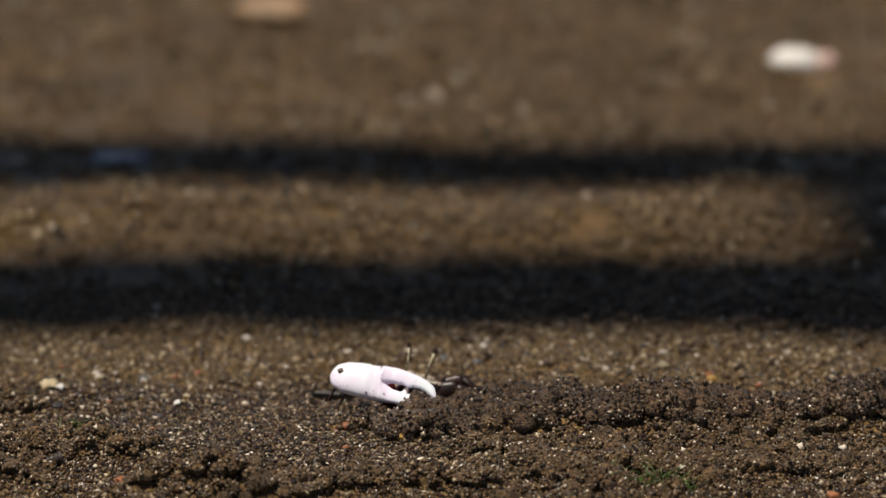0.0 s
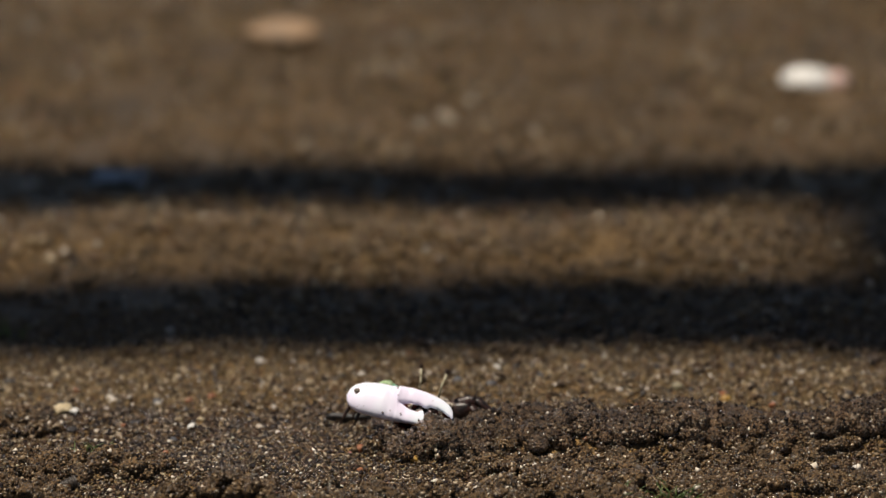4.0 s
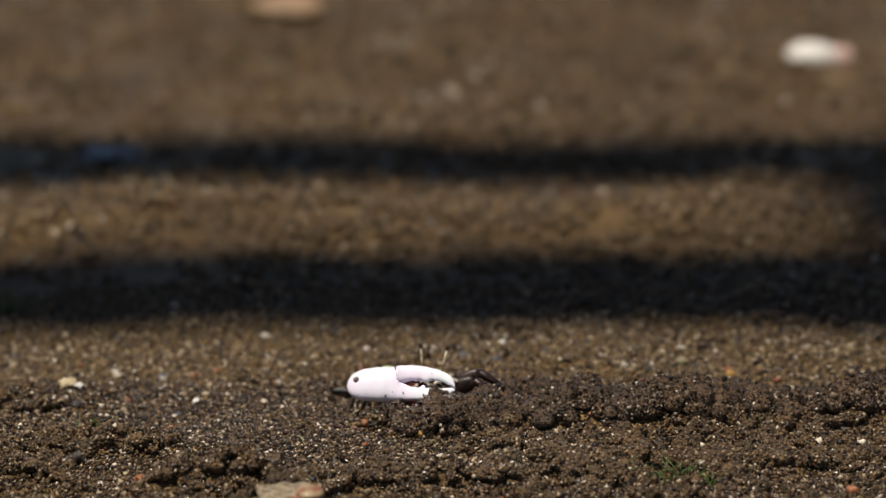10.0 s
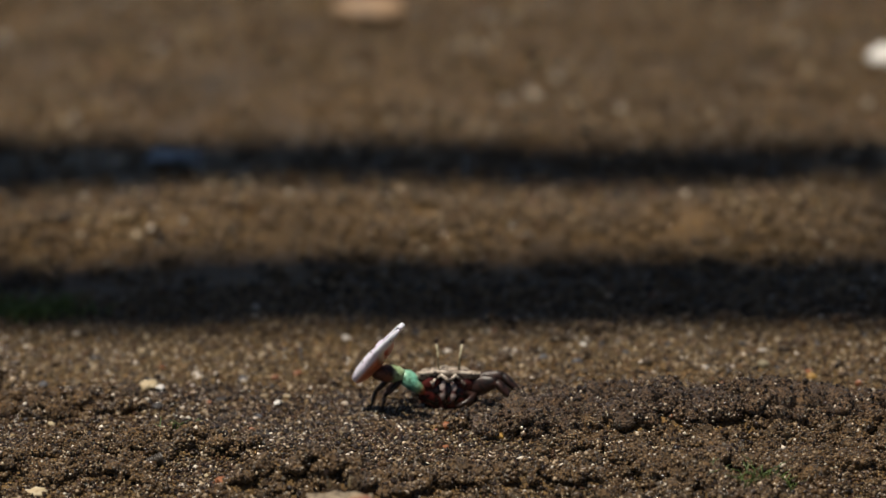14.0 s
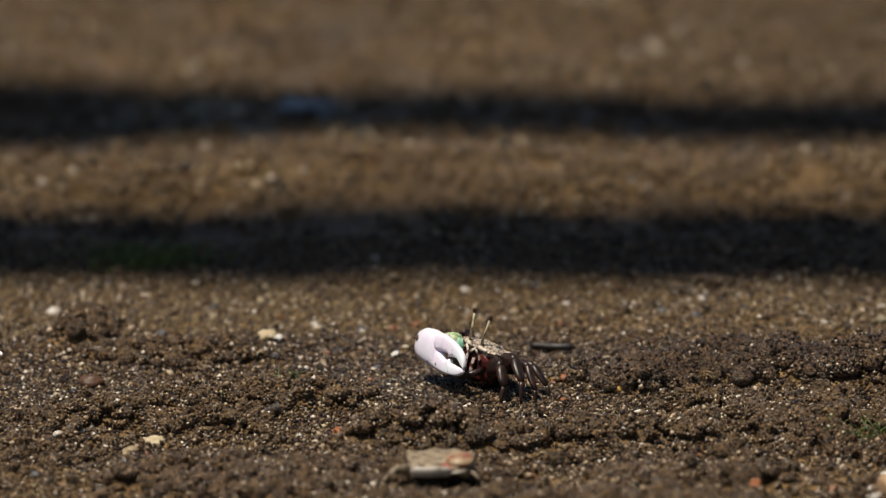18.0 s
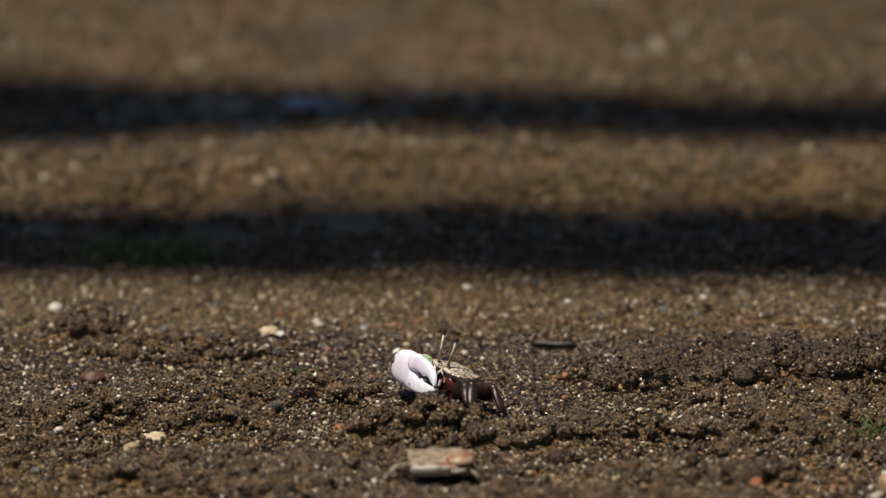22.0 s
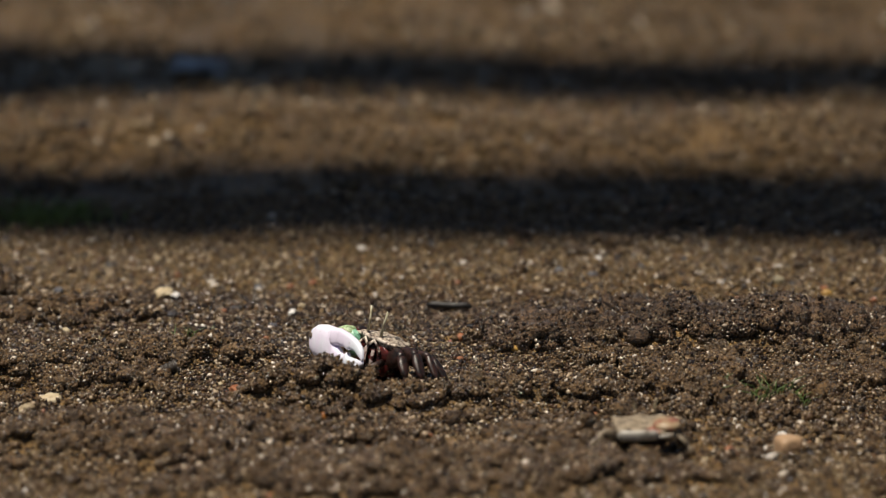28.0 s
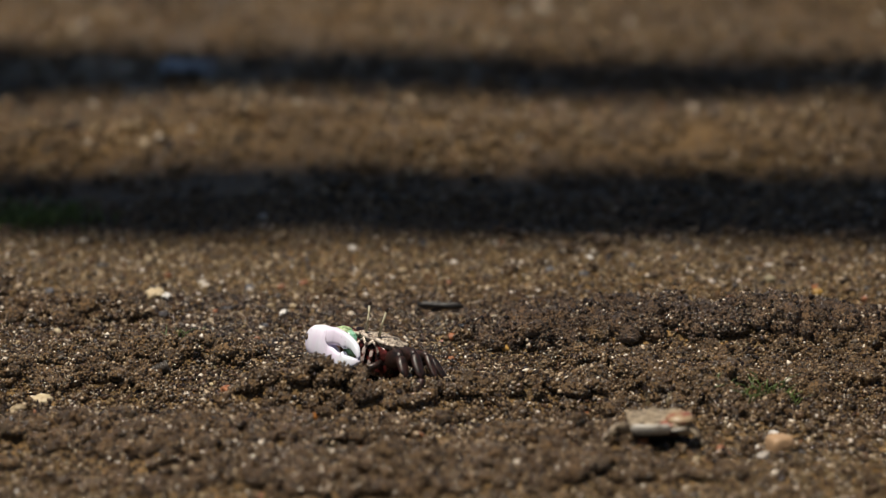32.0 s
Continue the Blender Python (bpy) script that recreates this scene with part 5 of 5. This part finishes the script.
    walk(UPPER, [
        (0, pose(-0.00620, -0.00350, 0.00650, 54.1, -36.9, 167.3)), (1, pose(-0.00620, -0.00350, 0.00650, 52.1, -41.1, 167.8)),
        (2, pose(-0.00620, -0.00350, 0.00650, 50.6, -44.0, 168.5)), (3, pose(-0.00620, -0.00350, 0.00650, 49.5, -46.9, 168.7)),
        (3.5, pose(-0.00620, -0.00350, 0.00650, 47.9, -50.6, 169.5)), (5.5, pose(-0.00620, -0.00350, 0.00650, 24.0, -55.4, -167.3)),
        (6, pose(-0.00620, -0.00350, 0.00650, 30.7, -50.9, -173.0)), (7, pose(-0.00620, -0.00350, 0.00650, 43.6, -50.1, 174.2)),
        (8, pose(-0.00620, -0.00350, 0.00650, 40.8, -52.0, 176.6)), (9, pose(-0.00620, -0.00350, 0.00650, 41.3, -51.2, 176.4)),
        (9.5, pose(-0.00620, -0.00350, 0.00650, 37.9, -50.3, -179.9)), (10, pose(-0.00620, -0.00350, 0.00650, 43.1, -49.8, 174.8)),
        (10.3, pose(-0.00620, -0.00350, 0.00650, 43.6, -48.9, 174.5)), (10.5, pose(-0.00620, -0.00350, 0.00650, 44.9, -47.6, 173.5)),
        (10.6, pose(-0.00620, -0.00350, 0.00650, 25.2, -50.7, -163.7)), (10.7, pose(-0.00620, -0.00350, 0.00650, 38.6, -48.6, -179.7)),
        (10.8, pose(-0.00620, -0.00350, 0.00650, 36.9, -47.4, 177.7)), (10.9, pose(-0.00620, -0.00350, 0.00650, 33.1, -41.9, -174.2)),
        (11, pose(-0.00620, -0.00350, 0.00650, 31.8, -35.7, -167.8)), (11.1, pose(-0.00620, -0.00350, 0.00650, 30.9, -40.1, -173.3)),
        (11.2, pose(-0.00620, -0.00350, 0.00650, 48.6, -49.8, -169.5)), (11.3, pose(-0.00620, -0.00350, 0.00650, 71.1, -79.2, 162.0)),
        (11.4, pose(-0.00620, -0.00350, 0.00650, -85.5, -66.6, -52.8)), (11.5, pose(-0.00620, -0.00350, 0.00650, -62.7, -58.0, -77.9)),
        (12, pose(-0.00620, -0.00350, 0.00650, 49.2, -40.6, 170.6)), (12.5, pose(-0.00620, -0.00350, 0.00650, 39.6, -44.5, 179.9)),
        (13, pose(-0.00620, -0.00350, 0.00650, 52.1, -35.4, 169.1)), (13.5, pose(-0.00620, -0.00350, 0.00650, 53.1, -38.0, 166.8)),
        (13.7, pose(-0.00620, -0.00350, 0.00650, 38.5, -45.4, 178.1)), (13.8, pose(-0.00620, -0.00350, 0.00650, 33.0, -44.0, -179.5)),
        (13.9, pose(-0.00620, -0.00350, 0.00650, 28.9, -35.2, -170.1)), (14, pose(-0.00620, -0.00350, 0.00650, 31.1, -35.5, -168.1)),
        (14.1, pose(-0.00620, -0.00350, 0.00650, 39.3, -42.2, -170.5)), (14.2, pose(-0.00620, -0.00350, 0.00650, 45.3, -60.1, -173.5)),
        (14.3, pose(-0.00620, -0.00350, 0.00650, 47.6, -63.7, 171.3)), (14.5, pose(-0.00620, -0.00350, 0.00650, 48.4, -44.2, 170.2)),
        (16.5, pose(-0.00620, -0.00350, 0.00650, 33.3, -49.3, -174.5)), (17, pose(-0.00620, -0.00350, 0.00650, 30.8, -58.0, -174.8)),
        (17.3, pose(-0.00620, -0.00300, 0.00566, 38.1, -59.1, 177.2)), (17.6, pose(-0.00620, -0.00410, 0.00482, 32.3, -73.5, -177.0)),
        (18, pose(-0.00620, -0.00450, 0.00370, -75.1, -71.4, -92.1)), (18.3, pose(-0.00620, -0.00450, 0.00370, -68.8, -70.3, -106.2)),
        (18.6, pose(-0.00620, -0.00450, 0.00370, -78.0, -71.3, -94.6)), (18.8, pose(-0.00620, -0.00370, 0.00594, -3.5, -74.9, 176.5)),
        (18.9, pose(-0.00620, -0.00370, 0.00594, 23.5, -71.6, 161.3)), (19, pose(-0.00620, -0.00370, 0.00594, 32.4, -64.4, 162.4)),
        (19.1, pose(-0.00620, -0.00370, 0.00594, 31.9, -61.2, 165.6)), (19.2, pose(-0.00620, -0.00370, 0.00594, 27.2, -62.4, 166.1)),
        (19.3, pose(-0.00620, -0.00390, 0.00538, 53.3, -50.9, 177.3)), (19.4, pose(-0.00620, -0.00410, 0.00482, -124.0, -74.9, -6.6)),
        (19.6, pose(-0.00620, -0.00450, 0.00370, -53.9, -69.0, -103.4)), (20, pose(-0.00620, -0.00450, 0.00370, -54.7, -68.4, -108.5)),
        (20.5, pose(-0.00620, -0.00450, 0.00370, -75.7, -71.3, -93.2)), (21, pose(-0.00620, -0.00450, 0.00370, -71.8, -70.6, -111.1)),
        (21.5, pose(-0.00620, -0.00450, 0.00370, -54.0, -67.1, -122.6)), (22, pose(-0.00620, -0.00450, 0.00370, -94.3, -71.6, -81.3)),
        (22.5, pose(-0.00620, -0.00450, 0.00370, -75.4, -70.9, -107.2)), (23, pose(-0.00620, -0.00450, 0.00370, -58.4, -68.2, -120.6)),
        (23.5, pose(-0.00620, -0.00450, 0.00370, -62.4, -69.4, -109.7)), (24, pose(-0.00620, -0.00450, 0.00370, -51.9, -66.5, -124.1)),
        (24.5, pose(-0.00620, -0.00450, 0.00370, -50.7, -66.1, -123.0)), (26.5, pose(-0.00620, -0.00450, 0.00370, -74.9, -71.4, -92.8)),
        (27, pose(-0.00620, -0.00450, 0.00370, -60.9, -69.4, -106.8)), (27.5, pose(-0.00620, -0.00450, 0.00370, -78.9, -71.2, -99.2)),
        (28, pose(-0.00620, -0.00450, 0.00370, -54.8, -67.8, -113.8)), (32, pose(-0.00620, -0.00450, 0.00370, -48.2, -65.3, -123.5)),
    ])
    walk(WRIST_OB, [
        (0, pose(-0.01361, -0.00183, 0.01221, 50.7, 33.2, -119.2)), (1, pose(-0.01319, -0.00199, 0.01275, 44.9, 32.5, -123.8)),
        (2, pose(-0.01289, -0.00213, 0.01310, 42.9, 35.3, -123.1)), (3, pose(-0.01256, -0.00223, 0.01344, 39.0, 34.5, -126.1)),
        (3.5, pose(-0.01213, -0.00240, 0.01384, 35.1, 35.1, -128.0)), (5.5, pose(-0.01147, -0.00468, 0.01432, 17.6, 40.1, -135.7)),
        (6, pose(-0.01215, -0.00423, 0.01387, 23.5, 35.9, -133.9)), (7, pose(-0.01226, -0.00288, 0.01379, 33.2, 36.0, -128.6)),
        (8, pose(-0.01204, -0.00315, 0.01399, 27.2, 28.4, -135.4)), (9, pose(-0.01214, -0.00312, 0.01391, 28.0, 28.4, -135.1)),
        (9.5, pose(-0.01226, -0.00351, 0.01381, 27.3, 31.2, -134.1)), (10, pose(-0.01231, -0.00295, 0.01376, 31.6, 32.6, -131.3)),
        (10.3, pose(-0.01242, -0.00291, 0.01366, 32.8, 33.2, -130.3)), (10.5, pose(-0.01257, -0.00278, 0.01351, 33.0, 29.0, -132.6)),
        (10.6, pose(-0.01197, -0.00518, 0.01385, 16.4, 16.9, -138.8)), (10.7, pose(-0.01249, -0.00353, 0.01362, 25.0, 12.1, -143.2)),
        (10.8, pose(-0.01262, -0.00324, 0.01350, 24.1, 6.9, -150.3)), (10.9, pose(-0.01324, -0.00421, 0.01284, 24.0, 1.7, -150.0)),
        (11, pose(-0.01374, -0.00513, 0.01205, 25.7, -9.3, -152.3)), (11.1, pose(-0.01342, -0.00435, 0.01261, 24.0, -14.7, -158.6)),
        (11.2, pose(-0.01223, -0.00461, 0.01376, 33.5, -28.8, -146.3)), (11.3, pose(-0.00790, -0.00295, 0.01583, 10.5, 12.9, -124.9)),
        (11.4, pose(-0.00392, -0.00651, 0.01522, -26.7, 28.2, -151.3)), (11.5, pose(-0.00515, -0.00842, 0.01456, -37.8, 39.8, -163.0)),
        (12, pose(-0.01332, -0.00232, 0.01268, 49.1, 40.5, -115.6)), (12.5, pose(-0.01298, -0.00349, 0.01316, 35.2, 37.9, -126.6)),
        (13, pose(-0.01381, -0.00204, 0.01200, 50.4, 33.4, -120.6)), (13.5, pose(-0.01349, -0.00179, 0.01235, 44.2, 25.3, -131.3)),
        (13.7, pose(-0.01287, -0.00328, 0.01326, 26.0, 5.5, -149.7)), (13.8, pose(-0.01304, -0.00355, 0.01309, 23.1, 4.0, -153.6)),
        (13.9, pose(-0.01385, -0.00484, 0.01198, 23.3, -2.0, -153.3)), (14, pose(-0.01377, -0.00509, 0.01201, 25.0, -5.2, -151.2)),
        (14.1, pose(-0.01314, -0.00466, 0.01289, 28.8, -13.2, -148.8)), (14.2, pose(-0.01091, -0.00403, 0.01473, 20.8, -3.8, -133.7)),
        (14.3, pose(-0.01036, -0.00286, 0.01502, 20.2, 18.3, -137.6)), (14.5, pose(-0.01291, -0.00234, 0.01312, 40.5, 34.4, -125.9)),
        (16.5, pose(-0.01236, -0.00410, 0.01370, 30.4, 45.0, -125.5)), (17, pose(-0.01121, -0.00396, 0.01456, 25.2, 50.4, -128.1)),
        (17.3, pose(-0.01107, -0.00356, 0.01381, 30.7, 51.7, -123.9)), (17.6, pose(-0.00890, -0.00424, 0.01393, 11.5, 40.4, -138.3)),
        (18, pose(-0.00631, -0.00753, 0.01270, -20.8, 29.9, -177.1)), (18.3, pose(-0.00709, -0.00758, 0.01264, -22.6, 35.1, 172.7)),
        (18.6, pose(-0.00645, -0.00753, 0.01270, -21.7, 32.2, 176.0)), (18.8, pose(-0.00867, -0.00355, 0.01511, -0.9, -0.2, 173.1)),
        (18.9, pose(-0.00904, -0.00274, 0.01495, 7.3, -3.3, -176.7)), (19, pose(-0.01011, -0.00246, 0.01451, 13.7, -12.9, -170.9)),
        (19.1, pose(-0.01063, -0.00256, 0.01426, 15.9, -22.0, -171.9)), (19.2, pose(-0.01048, -0.00264, 0.01436, 12.7, -15.3, -172.8)),
        (19.3, pose(-0.01218, -0.00362, 0.01276, 30.6, 6.2, -132.8)), (19.4, pose(-0.00374, -0.00439, 0.01399, -12.8, 12.8, -134.5)),
        (19.6, pose(-0.00699, -0.00782, 0.01257, -21.5, 37.8, -168.9)), (20, pose(-0.00731, -0.00782, 0.01253, -22.4, 38.0, -175.4)),
        (20.5, pose(-0.00637, -0.00754, 0.01270, -20.7, 28.6, -178.4)), (21, pose(-0.00734, -0.00745, 0.01266, -22.0, 32.6, 165.9)),
        (21.5, pose(-0.00819, -0.00762, 0.01245, -24.6, 40.8, 169.0)), (22, pose(-0.00575, -0.00747, 0.01271, -20.8, 27.2, 174.3)),
        (22.5, pose(-0.00712, -0.00746, 0.01268, -22.3, 33.4, 165.5)), (23, pose(-0.00800, -0.00753, 0.01252, -23.6, 38.0, 167.8)),
        (23.5, pose(-0.00733, -0.00765, 0.01259, -22.8, 36.4, 175.5)), (24, pose(-0.00833, -0.00764, 0.01241, -25.2, 42.3, 168.9)),
        (24.5, pose(-0.00829, -0.00772, 0.01239, -24.6, 41.3, 172.0)), (26.5, pose(-0.00635, -0.00753, 0.01270, -19.9, 24.9, -175.5)),
        (27, pose(-0.00717, -0.00770, 0.01259, -21.1, 31.1, -177.3)), (27.5, pose(-0.00669, -0.00752, 0.01269, -21.5, 30.5, 171.1)),
        (28, pose(-0.00764, -0.00778, 0.01250, -21.9, 34.1, -179.2)), (32, pose(-0.00839, -0.00780, 0.01233, -21.3, 31.3, 179.6)),
    ])
    swings = (
        (
            (0, 0, 0), (10.4, 0, 0), (10.55, -3, 0), (10.7, -6, 2), (10.8, -0, 0), (13.1, -0, 0), (13.25, 4, 5), (13.4, 8, 0), (13.55, -4, 0),
            (13.7, -0, 0), (16.5, -0, 0), (16.65, -11, 0), (16.8, -0, 7), (16.95, 11, 0), (17.1, -0, 0), (17.25, -11, 0), (17.4, 0, 7),
            (17.55, 11, 0), (17.7, 0, 0), (17.85, -11, 0), (18, 0, 7), (18.15, 11, 0), (18.3, -0, 0), (18.4, -0, 0), (19.2, -0, 0), (19.35, 11, 0),
            (19.5, 0, 0), (19.65, -11, 0), (19.8, -0, 7), (19.95, 11, 0), (20.1, -0, 0), (20.5, 0, 0), (20.65, 4, 0), (20.8, -7, 0), (20.95, -4, 4),
            (21.1, 7, 2), (21.25, 4, 0), (21.4, -7, 0), (21.55, -4, 4), (21.7, 7, 2), (21.85, 4, 0), (22, -7, 0), (22.2, -0, 0), (23.2, -0, 0),
            (23.35, -3, 3), (23.5, 5, 2), (23.65, 3, 0), (23.8, -5, 0), (23.95, -3, 3), (24.1, 5, 2), (24.25, 3, 0), (24.4, -0, 0), (25, -0, 0),
            (25.15, -4, 4), (25.3, 7, 2), (25.45, 4, 0), (25.6, -7, 0), (25.75, -4, 4), (25.9, 7, 2), (26.05, 4, 0), (26.2, -7, 0), (26.35, -4, 4),
            (26.5, 7, 2), (26.65, 4, 0), (26.8, -7, 0), (26.95, -4, 4), (27.1, 7, 2), (27.25, 4, 0), (27.4, -7, 0), (27.55, -4, 4), (27.7, 7, 2),
            (27.85, 4, 0), (28, -0, 0), (32, 0, 0),
        ),
        (
            (0, 0, 0), (10.4, -0, 0), (10.55, 3, 4), (10.7, 6, 0), (10.8, 0, 0), (13.1, 0, 0), (13.25, -4, 0), (13.4, -8, 3), (13.55, 4, 5),
            (13.7, 0, 0), (16.5, -0, 0), (16.65, 11, 0), (16.8, 0, 0), (16.95, -11, 0), (17.1, 0, 7), (17.25, 11, 0), (17.4, 0, 0), (17.55, -11, 0),
            (17.7, -0, 7), (17.85, 11, 0), (18, 0, 0), (18.15, -11, 0), (18.3, 0, 7), (18.4, 0, 0), (19.2, 0, 0), (19.35, -11, 0), (19.5, -0, 7),
            (19.65, 11, 0), (19.8, 0, 0), (19.95, -11, 0), (20.1, 0, 0), (20.5, -0, 0), (20.65, -4, 4), (20.8, 7, 2), (20.95, 4, 0), (21.1, -7, 0),
            (21.25, -4, 4), (21.4, 7, 2), (21.55, 4, 0), (21.7, -7, 0), (21.85, -4, 4), (22, 7, 2), (22.2, 0, 0), (23.2, 0, 0), (23.35, 3, 0),
            (23.5, -5, 0), (23.65, -3, 3), (23.8, 5, 2), (23.95, 3, 0), (24.1, -5, 0), (24.25, -3, 3), (24.4, 0, 0), (25, 0, 0), (25.15, 4, 0),
            (25.3, -7, 0), (25.45, -4, 4), (25.6, 7, 2), (25.75, 4, 0), (25.9, -7, 0), (26.05, -4, 4), (26.2, 7, 2), (26.35, 4, 0), (26.5, -7, 0),
            (26.65, -4, 4), (26.8, 7, 2), (26.95, 4, 0), (27.1, -7, 0), (27.25, -4, 4), (27.4, 7, 2), (27.55, 4, 0), (27.7, -7, 0), (27.85, -4, 4),
            (28, 0, 0), (32, -0, 0),
        ),
    )
    for i, leg in enumerate(MAIN_LEGS):
        hip, side = leg.location.copy(), -1 if i < 4 else 1
        phase = (i + (i > 3)) % 2
        raised = 20 if i in (4, 5) else 0
        walk(leg, [(t, pose(*hip, 0, -(lift + raised * (t < 10.5)) * side, swing)) for t, swing, lift in swings[phase]])

    walk(PALE, [
        (0, pose(0.01875, -0.17204, 0.00200, -10.0, -0.0, 180.0)), (3.5, pose(0.01356, -0.14778, 0.00200, -10.0, -0.0, 180.0)),
        (6, pose(0.00542, -0.15849, 0.00200, -10.0, -0.0, -177.0)), (6.5, pose(0.00330, -0.13072, 0.00200, -10.0, -0.0, -175.0)),
        (7, pose(-0.00394, -0.13790, 0.00200, -10.0, -0.0, -170.0)), (7.5, pose(-0.00834, -0.14202, 0.00200, -10.0, -0.0, -168.0)),
        (8, pose(-0.01083, -0.14129, 0.00200, -10.0, -0.0, -172.0)), (8.5, pose(-0.01343, -0.13817, 0.00200, -10.0, -0.0, -174.0)),
        (9, pose(-0.01540, -0.13201, 0.00200, -10.0, -0.0, -174.0)), (9.5, pose(-0.01548, -0.12844, 0.00200, -10.0, -0.0, -174.0)),
        (10, pose(-0.01646, -0.12654, 0.00200, -10.0, -0.0, -176.0)), (11, pose(-0.02001, -0.12883, 0.00200, -10.0, -0.0, -178.0)),
        (12, pose(-0.02225, -0.13027, 0.00200, -10.0, -0.0, 180.0)), (14.5, pose(-0.02535, -0.13386, 0.00200, -10.0, -0.0, 180.0)),
        (16.5, pose(-0.02848, -0.12890, 0.00200, -10.0, -0.0, 180.0)), (17, pose(-0.03036, -0.13741, 0.00200, -10.0, -0.0, 180.0)),
        (17.5, pose(-0.03007, -0.14184, 0.00200, -10.0, -0.0, 180.0)), (18, pose(-0.02969, -0.13955, 0.00200, -10.0, -0.0, -178.0)),
        (19, pose(-0.03072, -0.14375, 0.00200, -10.0, -0.0, -178.0)), (20, pose(-0.03044, -0.14222, 0.00200, -10.0, -0.0, -178.0)),
        (21, pose(-0.03029, -0.14285, 0.00200, -10.0, -0.0, -178.0)), (22, pose(-0.02992, -0.14101, 0.00200, -10.0, -0.0, -178.0)),
        (22.5, pose(-0.03074, -0.14379, 0.00200, -10.0, -0.0, -176.0)), (23, pose(-0.01420, -0.14652, 0.00140, -7.0, -0.0, -160.0)),
        (23.2, pose(-0.01274, -0.14622, 0.00140, -7.0, -0.0, -160.0)), (23.5, pose(-0.01357, -0.14377, 0.00140, -7.0, -0.0, -156.0)),
        (24, pose(-0.01295, -0.14454, 0.00140, -7.0, -0.0, -158.0)), (24.5, pose(-0.01276, -0.14433, 0.00140, -7.0, -0.0, -158.0)),
        (26.5, pose(-0.01367, -0.14800, 0.00140, -7.0, -0.0, -166.0)), (26.7, pose(-0.01160, -0.14872, 0.00140, -7.0, -0.0, -166.0)),
        (26.8, pose(0.02392, -0.15468, 0.00140, -7.0, -0.0, -172.0)), (26.9, pose(0.05415, -0.15310, 0.00140, -7.0, -0.0, -175.0)),
        (27, pose(0.05400, -0.15346, 0.00140, -7.0, -0.0, -176.0)), (27.5, pose(0.05550, -0.15077, 0.00140, -7.0, -0.0, -176.0)),
        (28, pose(0.05701, -0.14354, 0.00140, -7.0, -0.0, -177.0)), (28.5, pose(0.05716, -0.14401, 0.00140, -7.0, -0.0, -174.0)),
        (29, pose(0.05737, -0.14586, 0.00140, -7.0, -0.0, -166.0)), (29.5, pose(0.05623, -0.14280, 0.00140, -7.0, -0.0, -172.0)),
        (30, pose(0.05894, -0.13781, 0.00140, -7.0, -0.0, -176.0)), (30.5, pose(0.05766, -0.14208, 0.00140, -7.0, -0.0, -176.0)),
        (31, pose(0.06082, -0.13981, 0.00140, -7.0, -0.0, -174.0)), (32, pose(0.06317, -0.13769, 0.00140, -7.0, -0.0, -178.0)),
    ])
    walk(FAR, [
        (0, pose(-0.07077, 0.30113, 0.00000, 0.0, -0.0, 0.0)), (2, pose(-0.07213, 0.30627, 0.00000, 0.0, -0.0, 0.0)),
        (3.5, pose(-0.07382, 0.30628, 0.00000, 0.0, -0.0, 0.0)), (5.5, pose(-0.07914, 0.31386, 0.00000, 0.0, -0.0, 20.0)),
        (6, pose(-0.07858, 0.30252, 0.00000, 0.0, -0.0, 20.0)), (7.5, pose(-0.07798, 0.28920, 0.00000, 0.0, -0.0, 15.0)),
        (9, pose(-0.08033, 0.30667, 0.00000, 0.0, -0.0, 10.0)), (11, pose(-0.07873, 0.30260, 0.00000, 0.0, -0.0, 5.0)),
        (13, pose(-0.08175, 0.30110, 0.00000, 0.0, -0.0, 0.0)), (14.5, pose(-0.08603, 0.30581, 0.00000, 0.0, -0.0, 0.0)),
        (16.5, pose(-0.08568, 0.30481, 0.00000, 0.0, -0.0, 0.0)), (18, pose(-0.08182, 0.30529, 0.00000, 0.0, -0.0, 0.0)),
        (19, pose(-0.08221, 0.30366, 0.00000, 0.0, -0.0, 0.0)), (21, pose(-0.08072, 0.30810, 0.00000, 0.0, -0.0, 0.0)),
        (23, pose(-0.08247, 0.29840, 0.00000, 0.0, -0.0, 0.0)), (24.5, pose(-0.08190, 0.29984, 0.00000, 0.0, -0.0, 0.0)),
        (28, pose(-0.08341, 0.30334, 0.00000, 0.0, -0.0, 0.0)), (30, pose(-0.08354, 0.30313, 0.00000, 0.0, -0.0, 0.0)),
        (32, pose(-0.08395, 0.30243, 0.00000, 0.0, -0.0, 0.0)),
    ])


motions()
